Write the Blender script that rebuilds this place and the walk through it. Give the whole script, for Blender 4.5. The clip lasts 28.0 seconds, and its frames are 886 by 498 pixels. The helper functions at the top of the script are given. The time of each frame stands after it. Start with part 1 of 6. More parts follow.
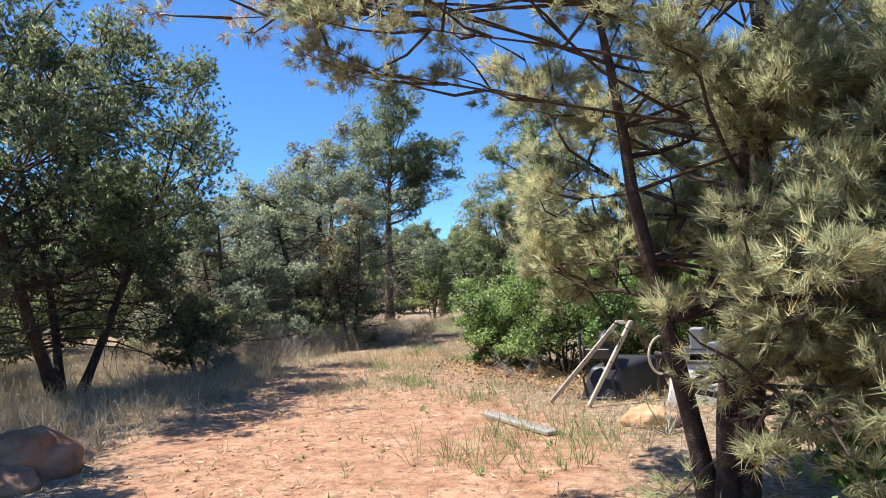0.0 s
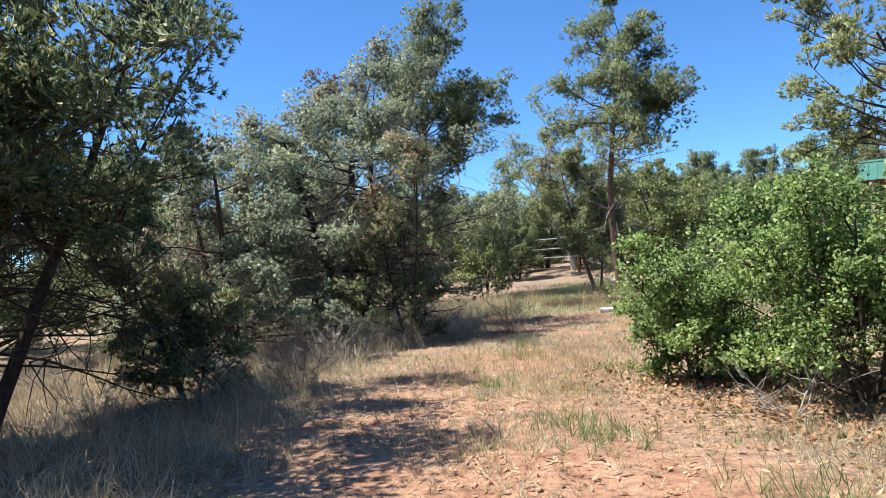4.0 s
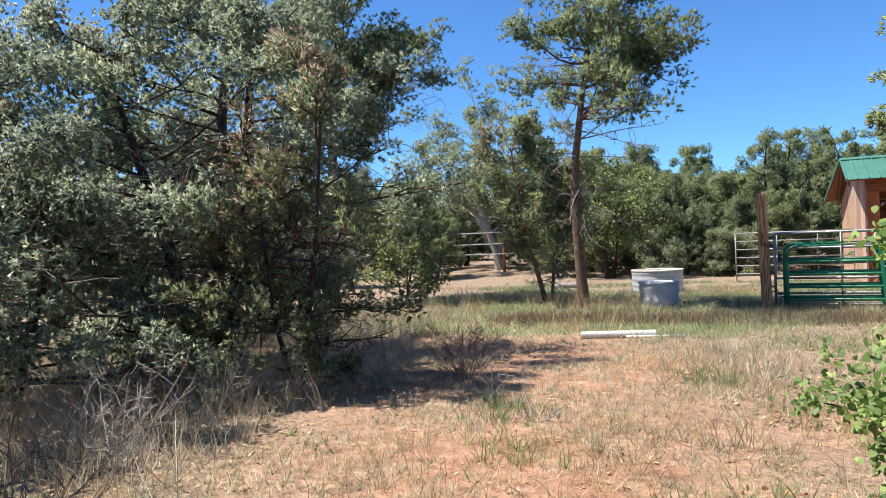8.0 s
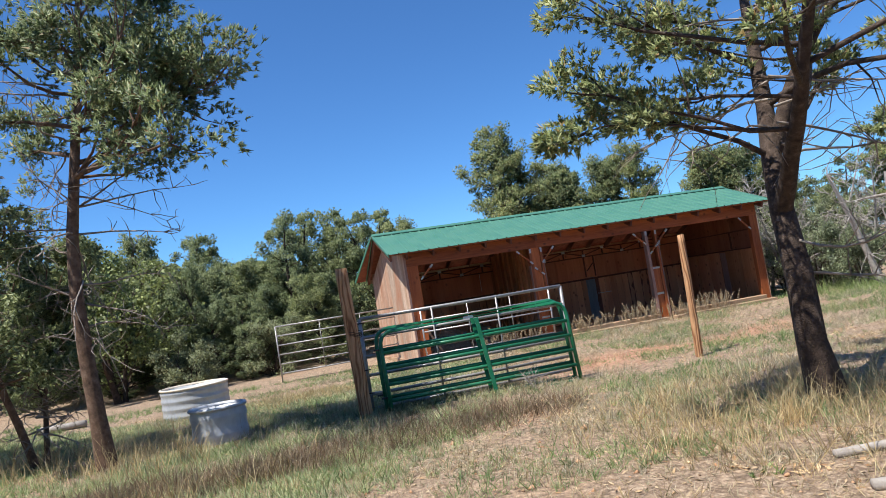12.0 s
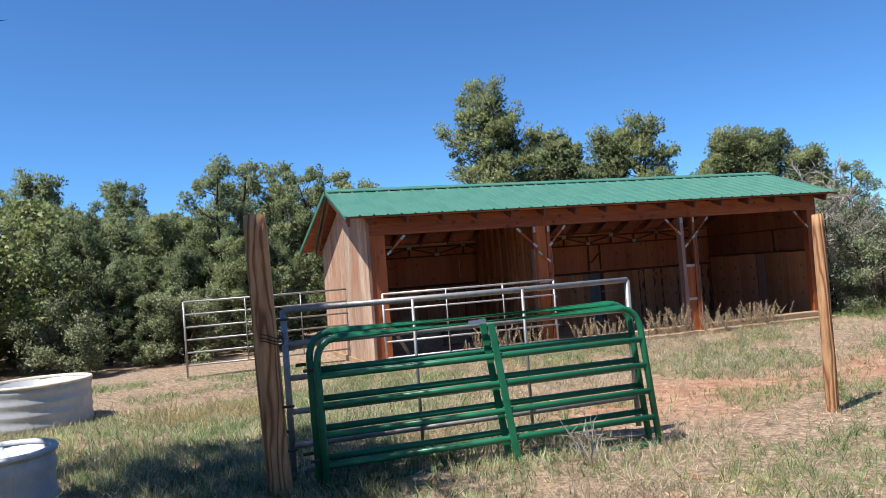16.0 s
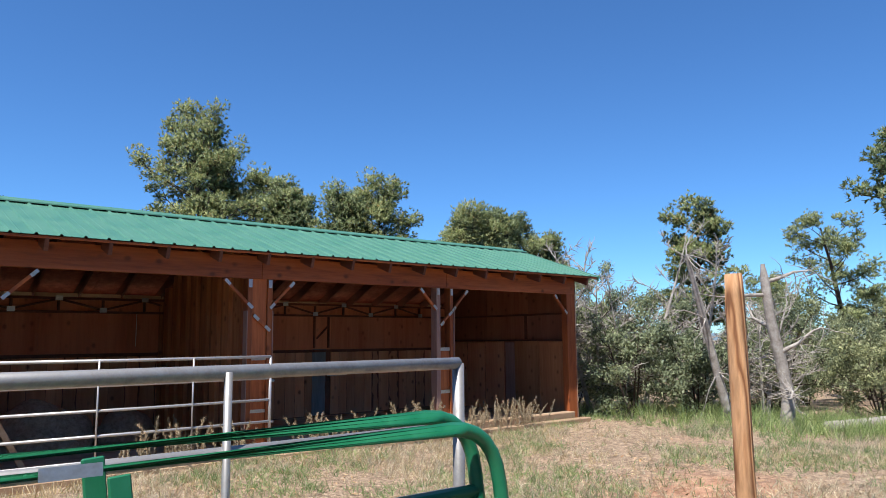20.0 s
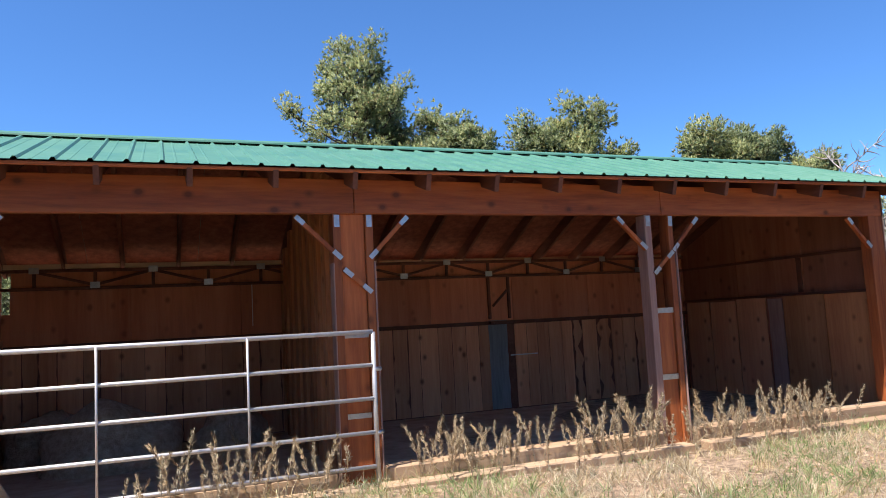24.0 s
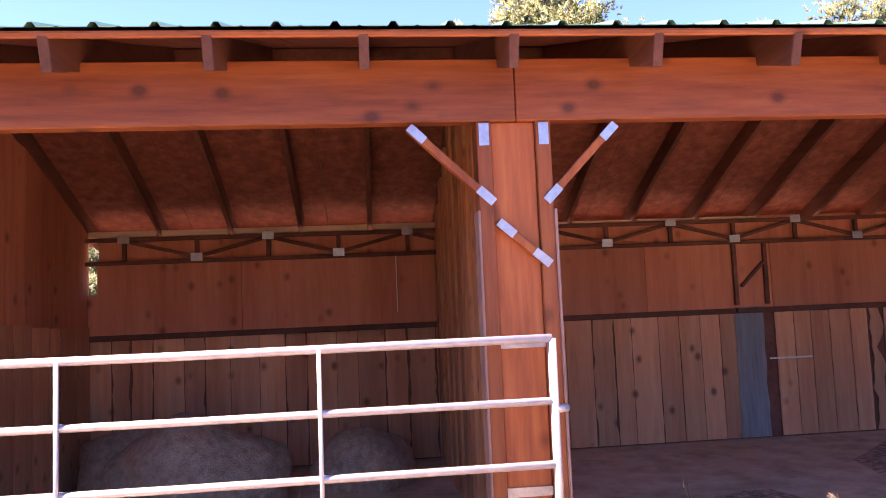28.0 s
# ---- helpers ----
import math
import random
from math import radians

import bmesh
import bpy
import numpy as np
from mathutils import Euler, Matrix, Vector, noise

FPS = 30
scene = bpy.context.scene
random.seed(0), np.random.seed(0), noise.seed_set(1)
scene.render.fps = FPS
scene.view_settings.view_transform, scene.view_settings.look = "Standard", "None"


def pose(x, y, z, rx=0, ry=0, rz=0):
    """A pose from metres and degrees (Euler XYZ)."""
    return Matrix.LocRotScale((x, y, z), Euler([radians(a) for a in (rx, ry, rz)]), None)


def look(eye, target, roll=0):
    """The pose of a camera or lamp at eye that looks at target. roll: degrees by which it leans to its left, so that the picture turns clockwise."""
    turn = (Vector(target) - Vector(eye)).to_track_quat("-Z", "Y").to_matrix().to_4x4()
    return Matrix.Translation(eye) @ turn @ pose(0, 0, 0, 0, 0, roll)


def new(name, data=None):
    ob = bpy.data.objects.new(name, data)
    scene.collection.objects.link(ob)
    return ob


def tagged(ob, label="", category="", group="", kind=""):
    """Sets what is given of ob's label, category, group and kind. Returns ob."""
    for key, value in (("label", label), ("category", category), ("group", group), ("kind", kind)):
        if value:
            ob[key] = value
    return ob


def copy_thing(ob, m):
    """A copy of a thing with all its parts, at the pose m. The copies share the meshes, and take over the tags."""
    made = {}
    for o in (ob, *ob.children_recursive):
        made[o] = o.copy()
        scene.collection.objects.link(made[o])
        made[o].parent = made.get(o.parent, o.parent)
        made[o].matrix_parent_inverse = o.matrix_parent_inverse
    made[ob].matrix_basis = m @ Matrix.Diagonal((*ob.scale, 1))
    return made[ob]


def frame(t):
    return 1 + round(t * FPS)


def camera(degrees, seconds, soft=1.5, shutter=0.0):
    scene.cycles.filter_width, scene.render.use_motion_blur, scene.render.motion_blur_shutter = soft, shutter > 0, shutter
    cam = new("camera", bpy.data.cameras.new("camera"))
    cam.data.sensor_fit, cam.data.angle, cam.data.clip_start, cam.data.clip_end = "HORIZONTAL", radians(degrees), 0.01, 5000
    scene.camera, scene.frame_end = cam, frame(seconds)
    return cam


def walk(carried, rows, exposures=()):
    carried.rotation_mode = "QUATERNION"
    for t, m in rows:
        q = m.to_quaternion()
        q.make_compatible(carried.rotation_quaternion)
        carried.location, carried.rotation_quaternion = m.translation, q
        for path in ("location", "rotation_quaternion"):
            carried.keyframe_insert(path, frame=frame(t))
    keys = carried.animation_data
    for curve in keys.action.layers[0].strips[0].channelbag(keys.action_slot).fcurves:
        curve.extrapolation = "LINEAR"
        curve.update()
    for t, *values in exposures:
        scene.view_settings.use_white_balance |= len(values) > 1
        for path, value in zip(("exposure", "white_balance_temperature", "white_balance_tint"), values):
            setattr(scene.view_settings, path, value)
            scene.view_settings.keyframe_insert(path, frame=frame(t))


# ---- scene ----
cam = camera(62.6, 28.0, soft=0.9)
PATH = [
    (0, (-0.377, 1.378, 1.318), (-1.428, 3.077, 1.404), -3.2),
    (0.5, (-0.861, 1.845, 1.307), (-1.747, 3.633, 1.435), -4.1),
    (1, (-1.361, 2.213, 1.322), (-2.342, 3.949, 1.48), -3.3),
    (1.5, (-1.761, 2.601, 1.327), (-2.71, 4.359, 1.421), -4.1),
    (2, (-2.192, 3.036, 1.327), (-3.041, 4.844, 1.407), -4.4),
    (2.5, (-2.606, 3.434, 1.332), (-3.502, 5.221, 1.389), -3.7),
    (3, (-3.037, 3.866, 1.299), (-4.141, 5.533, 1.343), -2.4),
    (3.5, (-3.481, 4.207, 1.302), (-4.527, 5.912, 1.329), -4.9),
    (5.5, (-4.917, 5.688, 1.216), (-6.089, 7.309, 1.186), -3.3),
    (6, (-5.211, 6.162, 1.256), (-6.187, 7.906, 1.189), -4.1),
    (6.5, (-5.405, 6.671, 1.273), (-6.352, 8.432, 1.236), -4.0),
    (7, (-5.67, 7.16, 1.277), (-6.545, 8.958, 1.216), -4.0),
    (7.5, (-5.892, 7.643, 1.265), (-6.705, 9.47, 1.237), -2.2),
    (8, (-6.308, 8.142, 1.289), (-7.148, 9.957, 1.271), -2.4),
    (8.5, (-6.619, 8.575, 1.29), (-7.203, 10.488, 1.282), -3.8),
    (9, (-6.979, 9.031, 1.325), (-7.432, 10.979, 1.344), -4.8),
    (9.5, (-7.215, 9.404, 1.35), (-7.384, 11.397, 1.341), -6.1),
    (10, (-7.423, 9.786, 1.333), (-7.499, 11.784, 1.354), -7.7),
    (10.5, (-7.549, 10.297, 1.343), (-7.388, 12.288, 1.432), -7.6),
    (11, (-7.612, 10.915, 1.347), (-7.264, 12.878, 1.501), -8.8),
    (11.5, (-7.681, 11.459, 1.375), (-7.278, 13.413, 1.517), -9.1),
    (12, (-7.604, 11.969, 1.393), (-7.11, 13.903, 1.507), -9.2),
    (12.5, (-7.57, 12.483, 1.398), (-7.032, 14.405, 1.518), -7.7),
    (14.5, (-6.932, 14.62, 1.402), (-6.284, 16.505, 1.558), -7.1),
    (15, (-6.933, 15.123, 1.395), (-6.273, 17.006, 1.527), -8.8),
    (15.5, (-6.901, 15.65, 1.377), (-6.319, 17.563, 1.441), -7.9),
    (16, (-6.867, 16.214, 1.412), (-6.266, 18.121, 1.468), -4.4),
    (16.5, (-6.703, 16.706, 1.444), (-5.939, 18.554, 1.495), -2.4),
    (17, (-6.603, 17.125, 1.478), (-5.773, 18.943, 1.553), -2.1),
    (17.5, (-6.569, 17.552, 1.473), (-5.532, 19.259, 1.578), -1.8),
    (18, (-6.501, 17.905, 1.385), (-5.47, 19.612, 1.537), -1.5),
    (18.5, (-6.364, 18.435, 1.391), (-5.378, 20.171, 1.512), -0.8),
    (19, (-6.158, 18.925, 1.383), (-5.036, 20.577, 1.491), -1.0),
    (19.5, (-5.83, 19.222, 1.32), (-4.628, 20.811, 1.499), 0.0),
    (20, (-5.466, 19.507, 1.305), (-4.185, 21.024, 1.546), -0.4),
    (20.5, (-5.045, 19.774, 1.302), (-3.731, 21.259, 1.565), -1.7),
    (22.5, (-3.487, 21.203, 1.207), (-2.425, 22.867, 1.375), -2.6),
    (23, (-3.222, 21.535, 1.178), (-2.318, 23.295, 1.395), -4.7),
    (23.5, (-2.959, 21.862, 1.162), (-2.174, 23.680, 1.413), -2.1),
    (24, (-2.803, 22.197, 1.144), (-2.078, 24.051, 1.339), -3.0),
    (24.5, (-2.574, 22.567, 1.099), (-2.075, 24.491, 1.316), -4.4),
    (25, (-2.357, 22.912, 1.036), (-1.902, 24.848, 1.244), -3.7),
    (25.5, (-2.25, 23.33, 1.026), (-1.593, 25.213, 1.173), -3.2),
    (26, (-2.118, 23.719, 1.039), (-1.419, 25.584, 1.215), -4.1),
    (26.5, (-1.926, 24.011, 1.081), (-1.167, 25.823, 1.457), -2.5),
    (27, (-1.877, 24.252, 1.085), (-1.177, 26.106, 1.357), -1.3),
    (27.5, (-1.886, 24.606, 1.182), (-1.179, 26.473, 1.31), -2.9),
    (28, (-1.983, 24.795, 1.241), (-1.785, 26.78, 1.395), -2.4),
]
walk(cam, [(t, look(eye, target, roll)) for t, eye, target, roll in PATH],
     exposures=[(0, 0.8, 6500, 10), (8, 0.75, 6500, 10), (11, 0.5, 6400, 10), (17, 0.5, 6400, 10), (20.5, 0.6, 6450, 10), (23, 0.8, 6600, 12), (24, 0.95, 6600, 14), (25, 1.14, 6750, 24), (26, 1.46, 6950, 30), (27, 1.72, 7250, 42), (28, 2.5, 7500, 52)])

# ---- light ----
SUN = Vector((-0.48, -0.175, 1.0)).normalized()
world = bpy.data.worlds.new("sky")
scene.world = world
world.use_nodes = True
wn = world.node_tree.nodes
sky = wn.new("ShaderNodeTexSky")
sky.sky_type = "NISHITA"
sky.sun_disc = False
sky.sun_elevation = math.asin(SUN.z)
sky.sun_rotation = math.atan2(SUN.x, SUN.y)
sky.altitude = 1800.0
sky.air_density = 1.0
sky.dust_density = 0.0
sky.ozone_density = 6.0
wn["Background"].inputs["Strength"].default_value = 0.095
clear = wn.new("ShaderNodeMix")
clear.data_type, clear.blend_type = "RGBA", "MULTIPLY"
clear.inputs[0].default_value = 1.0
clear.inputs[7].default_value = (0.64, 0.98, 1.24, 1.0)
world.node_tree.links.new(sky.outputs[0], clear.inputs[6])
world.node_tree.links.new(clear.outputs[2], wn["Background"].inputs["Color"])
sun_data = bpy.data.lights.new("sun", "SUN")
sun_data.energy = 5.0
sun_data.angle = radians(0.53)
sun_data.color = (1.0, 0.95, 0.87)
sun_lamp = new("sun", sun_data)
sun_lamp.matrix_world = look(SUN * 50, (0, 0, 0))

R = np.random.default_rng(7)


# ---- materials ----
def nodes_of(name):
    m = bpy.data.materials.new(name)
    m.use_nodes = True
    nt = m.node_tree
    return m, nt, nt.nodes["Principled BSDF"]


def coords(nt, scale, space="Object"):
    tc, mp = nt.nodes.new("ShaderNodeTexCoord"), nt.nodes.new("ShaderNodeMapping")
    nt.links.new(tc.outputs[space], mp.inputs[0])
    mp.inputs["Scale"].default_value = scale if hasattr(scale, "__len__") else (scale,) * 3
    return mp.outputs[0]


def tex_noise(nt, vec, scale, detail=4.0, rough=0.6):
    n = nt.nodes.new("ShaderNodeTexNoise")
    nt.links.new(vec, n.inputs["Vector"])
    n.inputs["Scale"].default_value = scale
    n.inputs["Detail"].default_value = detail
    n.inputs["Roughness"].default_value = rough
    return n.outputs["Fac"]


def ramp(nt, fac, stops):
    r = nt.nodes.new("ShaderNodeValToRGB")
    nt.links.new(fac, r.inputs[0])
    el = r.color_ramp.elements
    while len(el) < len(stops):
        el.new(0.5)
    for e, (p, c) in zip(el, stops):
        e.position, e.color = p, (*c, 1.0)
    return r.outputs[0]


def mix(nt, fac, a, b, blend="MIX"):
    n = nt.nodes.new("ShaderNodeMix")
    n.data_type, n.blend_type = "RGBA", blend
    for sock, v in ((n.inputs[0], fac), (n.inputs[6], a), (n.inputs[7], b)):
        if hasattr(v, "is_linked"):
            nt.links.new(v, sock)
        elif hasattr(v, "__len__"):
            sock.default_value = (*v, 1.0)
        else:
            sock.default_value = v
    return n.outputs[2]


def math_node(nt, op, a, b=0.0):
    n = nt.nodes.new("ShaderNodeMath")
    n.operation = op
    for sock, v in ((n.inputs[0], a), (n.inputs[1], b)):
        if hasattr(v, "is_linked"):
            nt.links.new(v, sock)
        else:
            sock.default_value = v
    return n.outputs[0]


def bump(nt, bsdf, fac, strength, dist=0.01):
    b = nt.nodes.new("ShaderNodeBump")
    b.inputs["Strength"].default_value = strength
    b.inputs["Distance"].default_value = dist
    nt.links.new(fac, b.inputs["Height"])
    nt.links.new(b.outputs[0], bsdf.inputs["Normal"])


def wood(name, dark, mid, light, grain="Z", scale=1.0, rough=0.75, streak=0.5, knots=0.0, stain=None):
    """Sawn wood: stretched grain, broad tone changes, a few knots, tone by piece."""
    m, nt, b = nodes_of(name)
    sc = {"X": (1.2, 14, 14), "Y": (14, 1.2, 14), "Z": (14, 14, 1.2)}[grain]
    v = coords(nt, [c * scale for c in sc])
    oi = nt.nodes.new("ShaderNodeObjectInfo")
    g = tex_noise(nt, v, 2.2, 6, 0.65)
    v2 = coords(nt, [c * 0.16 * scale for c in sc])
    g2 = tex_noise(nt, v2, 2.0, 3, 0.55)
    col = ramp(nt, g, ((0.30, dark), (0.5, mid), (0.72, light)))
    col = mix(nt, streak, col, ramp(nt, g2, ((0.3, dark), (0.62, light))), "MIX")
    tone = ramp(nt, oi.outputs["Random"], ((0.0, (0.72, 0.72, 0.72)), (1.0, (1.12, 1.1, 1.08))))
    col = mix(nt, 1.0, col, tone, "MULTIPLY")
    if stain:
        sv = coords(nt, (1.3, 1.3, 0.35))
        sn = tex_noise(nt, sv, 1.6, 5, 0.7)
        col = mix(nt, ramp(nt, sn, ((0.45, (0, 0, 0)), (0.68, (1, 1, 1)))), col, stain)
    if knots:
        vo = nt.nodes.new("ShaderNodeTexVoronoi")
        kv = coords(nt, {"X": (4.2, 5.0, 5.6), "Y": (5.6, 4.2, 5.6), "Z": (5.6, 5.0, 4.2)}[grain])
        nt.links.new(kv, vo.inputs["Vector"])
        vo.inputs["Scale"].default_value = 1.0
        kf = ramp(nt, vo.outputs["Distance"], ((0.09, (1, 1, 1)), (0.15, (0.45, 0.45, 0.45)), (0.24, (0, 0, 0))))
        col = mix(nt, math_node(nt, "MULTIPLY", kf, knots), col, [c * 0.35 for c in dark])
    nt.links.new(col, b.inputs["Base Color"])
    b.inputs["Roughness"].default_value = rough
    bump(nt, b, g, 0.35, 0.004)
    return m


def metal(name, col, rough=0.4, metallic=0.9, wear=None, scale=9.0):
    m, nt, b = nodes_of(name)
    v = coords(nt, scale)
    n = tex_noise(nt, v, 1.0, 6, 0.7)
    c = mix(nt, ramp(nt, n, ((0.35, (0, 0, 0)), (0.7, (1, 1, 1)))), col, wear or [min(1, x * 0.72) for x in col])
    nt.links.new(c, b.inputs["Base Color"])
    b.inputs["Metallic"].default_value = metallic
    nt.links.new(ramp(nt, n, ((0.3, (rough * 0.8,) * 3), (0.7, (min(1, rough * 1.3),) * 3))), b.inputs["Roughness"])
    bump(nt, b, n, 0.08, 0.003)
    return m


def foliage(name, dark, mid, light, trans=0.3, odd=None):
    """Leaves and needles: tone by island, light passing through."""
    m, nt, b = nodes_of(name)
    g = nt.nodes.new("ShaderNodeNewGeometry")
    stops = [(0.0, dark), (0.45, mid), (0.9, light)] + ([(0.985, odd)] if odd else [])
    col = ramp(nt, g.outputs["Random Per Island"], stops)
    v = coords(nt, 0.9)
    col = mix(nt, 1.0, col, ramp(nt, tex_noise(nt, v, 3.0, 3), ((0.3, (0.62, 0.68, 0.66)), (0.7, (1.3, 1.24, 1.12)))), "MULTIPLY")
    oi = nt.nodes.new("ShaderNodeObjectInfo")
    col = mix(nt, 1.0, col, ramp(nt, oi.outputs["Random"], ((0.0, (0.82, 0.86, 0.86)), (1.0, (1.15, 1.1, 0.98)))), "MULTIPLY")
    nt.links.new(col, b.inputs["Base Color"])
    b.inputs["Roughness"].default_value = 0.55
    t = nt.nodes.new("ShaderNodeBsdfTranslucent")
    nt.links.new(col, t.inputs["Color"])
    ms = nt.nodes.new("ShaderNodeMixShader")
    ms.inputs[0].default_value = trans
    nt.links.new(b.outputs[0], ms.inputs[1])
    nt.links.new(t.outputs[0], ms.inputs[2])
    nt.links.new(ms.outputs[0], nt.nodes["Material Output"].inputs["Surface"])
    return m


def rough_mat(name, stops, scale=3.0, rough=0.9, bumpy=0.5, dist=0.01, detail=6):
    m, nt, b = nodes_of(name)
    v = coords(nt, scale)
    n = tex_noise(nt, v, 1.0, detail, 0.65)
    nt.links.new(ramp(nt, n, stops), b.inputs["Base Color"])
    b.inputs["Roughness"].default_value = rough
    bump(nt, b, tex_noise(nt, v, 4.0, 4), bumpy, dist)
    return m


def ground_mat():
    """Red sandy soil with tan litter, grey dust and thin grass tint, by an attribute and noise."""
    m, nt, b = nodes_of("soil")
    v = coords(nt, 1.0)
    n1, n2 = tex_noise(nt, v, 0.55, 5, 0.6), tex_noise(nt, v, 3.1, 6, 0.65)
    n3, n4 = tex_noise(nt, v, 22.0, 5, 0.7), tex_noise(nt, v, 90.0, 3, 0.6)
    soil = ramp(nt, n2, ((0.3, (0.27, 0.136, 0.08)), (0.5, (0.40, 0.222, 0.136)), (0.72, (0.52, 0.335, 0.225))))
    litter = ramp(nt, n3, ((0.3, (0.11, 0.075, 0.052)), (0.5, (0.30, 0.215, 0.145)), (0.7, (0.55, 0.44, 0.32))))
    at = nt.nodes.new("ShaderNodeAttribute")
    at.attribute_name = "bare"
    k = math_node(nt, "ADD", math_node(nt, "MULTIPLY", at.outputs["Fac"], 0.75), math_node(nt, "MULTIPLY", math_node(nt, "ADD", n1, n3), 0.42))
    col = mix(nt, ramp(nt, k, ((0.48, (0, 0, 0)), (0.82, (1, 1, 1)))), litter, soil)
    col = mix(nt, 0.6, col, mix(nt, 1.0, col, ramp(nt, n4, ((0.3, (0.45, 0.45, 0.45)), (0.7, (1.5, 1.45, 1.4)))), "MULTIPLY"))
    n5 = tex_noise(nt, v, 9.0, 4, 0.75)
    col = mix(nt, 1.0, col, ramp(nt, n5, ((0.36, (0.66, 0.63, 0.6)), (0.5, (1.05, 1.05, 1.05)), (0.66, (1.32, 1.3, 1.26)))), "MULTIPLY")
    nt.links.new(col, b.inputs["Base Color"])
    b.inputs["Roughness"].default_value = 0.95
    h = math_node(nt, "ADD", math_node(nt, "MULTIPLY", n2, 0.7), math_node(nt, "MULTIPLY", n3, 0.5))
    bump(nt, b, math_node(nt, "ADD", h, math_node(nt, "MULTIPLY", n4, 0.15)), 0.9, 0.05)
    return m


M_SOIL = ground_mat()
M_BARK = rough_mat("pinyon_bark", ((0.3, (0.025, 0.016, 0.012)), (0.55, (0.075, 0.05, 0.037)), (0.75, (0.16, 0.12, 0.095))), 14, 0.95, 0.9, 0.02)
M_BARKR = rough_mat("brown_bark", ((0.3, (0.07, 0.042, 0.028)), (0.55, (0.17, 0.105, 0.07)), (0.75, (0.27, 0.19, 0.14))), 12, 0.95, 0.9, 0.02)
M_DEAD = rough_mat("dead_grey_wood", ((0.3, (0.22, 0.19, 0.165)), (0.55, (0.38, 0.345, 0.31)), (0.75, (0.55, 0.52, 0.48))), 9, 0.9, 0.6, 0.01)
M_TWIG = rough_mat("grey_brown_twigs", ((0.3, (0.16, 0.125, 0.10)), (0.55, (0.31, 0.26, 0.22)), (0.75, (0.48, 0.43, 0.385))), 7, 0.95, 0.6, 0.01)
M_BRUSH = rough_mat("dead_brown_twigs", ((0.3, (0.12, 0.085, 0.065)), (0.55, (0.22, 0.165, 0.13)), (0.75, (0.34, 0.28, 0.23))), 9, 0.9, 0.6, 0.01)
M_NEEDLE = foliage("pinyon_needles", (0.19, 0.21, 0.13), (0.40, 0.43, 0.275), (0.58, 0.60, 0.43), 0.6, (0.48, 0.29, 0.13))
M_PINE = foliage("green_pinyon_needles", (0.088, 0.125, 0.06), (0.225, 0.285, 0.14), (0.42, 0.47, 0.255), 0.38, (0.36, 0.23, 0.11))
M_NEEDLED = foliage("far_pinyon_needles", (0.085, 0.12, 0.062), (0.205, 0.26, 0.13), (0.38, 0.425, 0.235), 0.38)
M_JUNI = foliage("juniper_scales", (0.13, 0.17, 0.12), (0.36, 0.42, 0.31), (0.60, 0.65, 0.51), 0.45)
M_OAK = foliage("oak_leaves", (0.075, 0.14, 0.042), (0.205, 0.325, 0.10), (0.385, 0.50, 0.205), 0.42)
M_SCRUB = foliage("scrub_leaves", (0.095, 0.12, 0.045), (0.22, 0.265, 0.10), (0.36, 0.41, 0.17), 0.4)
M_BROWNN = foliage("dead_needles", (0.17, 0.11, 0.075), (0.31, 0.215, 0.155), (0.46, 0.35, 0.27), 0.2)
M_DRY = foliage("dry_grass", (0.36, 0.26, 0.15), (0.52, 0.41, 0.25), (0.68, 0.58, 0.40), 0.3)
M_GREYG = foliage("grey_dry_weeds", (0.31, 0.26, 0.20), (0.48, 0.42, 0.34), (0.66, 0.60, 0.51), 0.3)
M_GREEN = foliage("green_grass", (0.12, 0.20, 0.07), (0.25, 0.36, 0.14), (0.44, 0.53, 0.28), 0.4)
M_FUZZ = foliage("tan_stubble", (0.22, 0.19, 0.11), (0.37, 0.32, 0.20), (0.52, 0.46, 0.32), 0.3)
M_MEADOW = foliage("meadow_grass", (0.14, 0.19, 0.09), (0.28, 0.34, 0.18), (0.46, 0.49, 0.31), 0.35)
M_RUST = foliage("rusty_weeds", (0.12, 0.075, 0.05), (0.23, 0.155, 0.105), (0.36, 0.27, 0.19), 0.2)
M_SAGE = foliage("dusty_scrub_leaves", (0.11, 0.13, 0.08), (0.24, 0.275, 0.165), (0.40, 0.44, 0.28), 0.4)
M_PLUME = foliage("seed_plumes", (0.25, 0.18, 0.13), (0.45, 0.35, 0.265), (0.62, 0.52, 0.42), 0.35)
M_OAKLIT = foliage("oak_litter", (0.20, 0.095, 0.045), (0.33, 0.17, 0.085), (0.46, 0.28, 0.165), 0.1)
M_LITTER = foliage("leaf_litter", (0.30, 0.15, 0.07), (0.50, 0.31, 0.17), (0.68, 0.52, 0.36), 0.1)
M_ROCK = rough_mat("sandstone", ((0.3, (0.40, 0.20, 0.10)), (0.5, (0.55, 0.32, 0.18)), (0.72, (0.65, 0.45, 0.29))), 5, 0.95, 0.6, 0.02)
M_ROCKD = rough_mat("brown_rock", ((0.3, (0.20, 0.10, 0.06)), (0.5, (0.33, 0.18, 0.11)), (0.72, (0.45, 0.28, 0.18))), 5, 0.95, 0.6, 0.02)
RED = ((0.15, 0.030, 0.009), (0.37, 0.085, 0.021), (0.51, 0.165, 0.048))
M_BEAM = wood("stained_beam", *RED, grain="X", knots=0.75, rough=0.6)
M_POST = wood("stained_post", *RED, grain="Z", knots=0.5, rough=0.65)
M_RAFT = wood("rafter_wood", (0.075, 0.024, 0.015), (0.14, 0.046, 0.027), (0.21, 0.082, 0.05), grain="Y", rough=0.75)
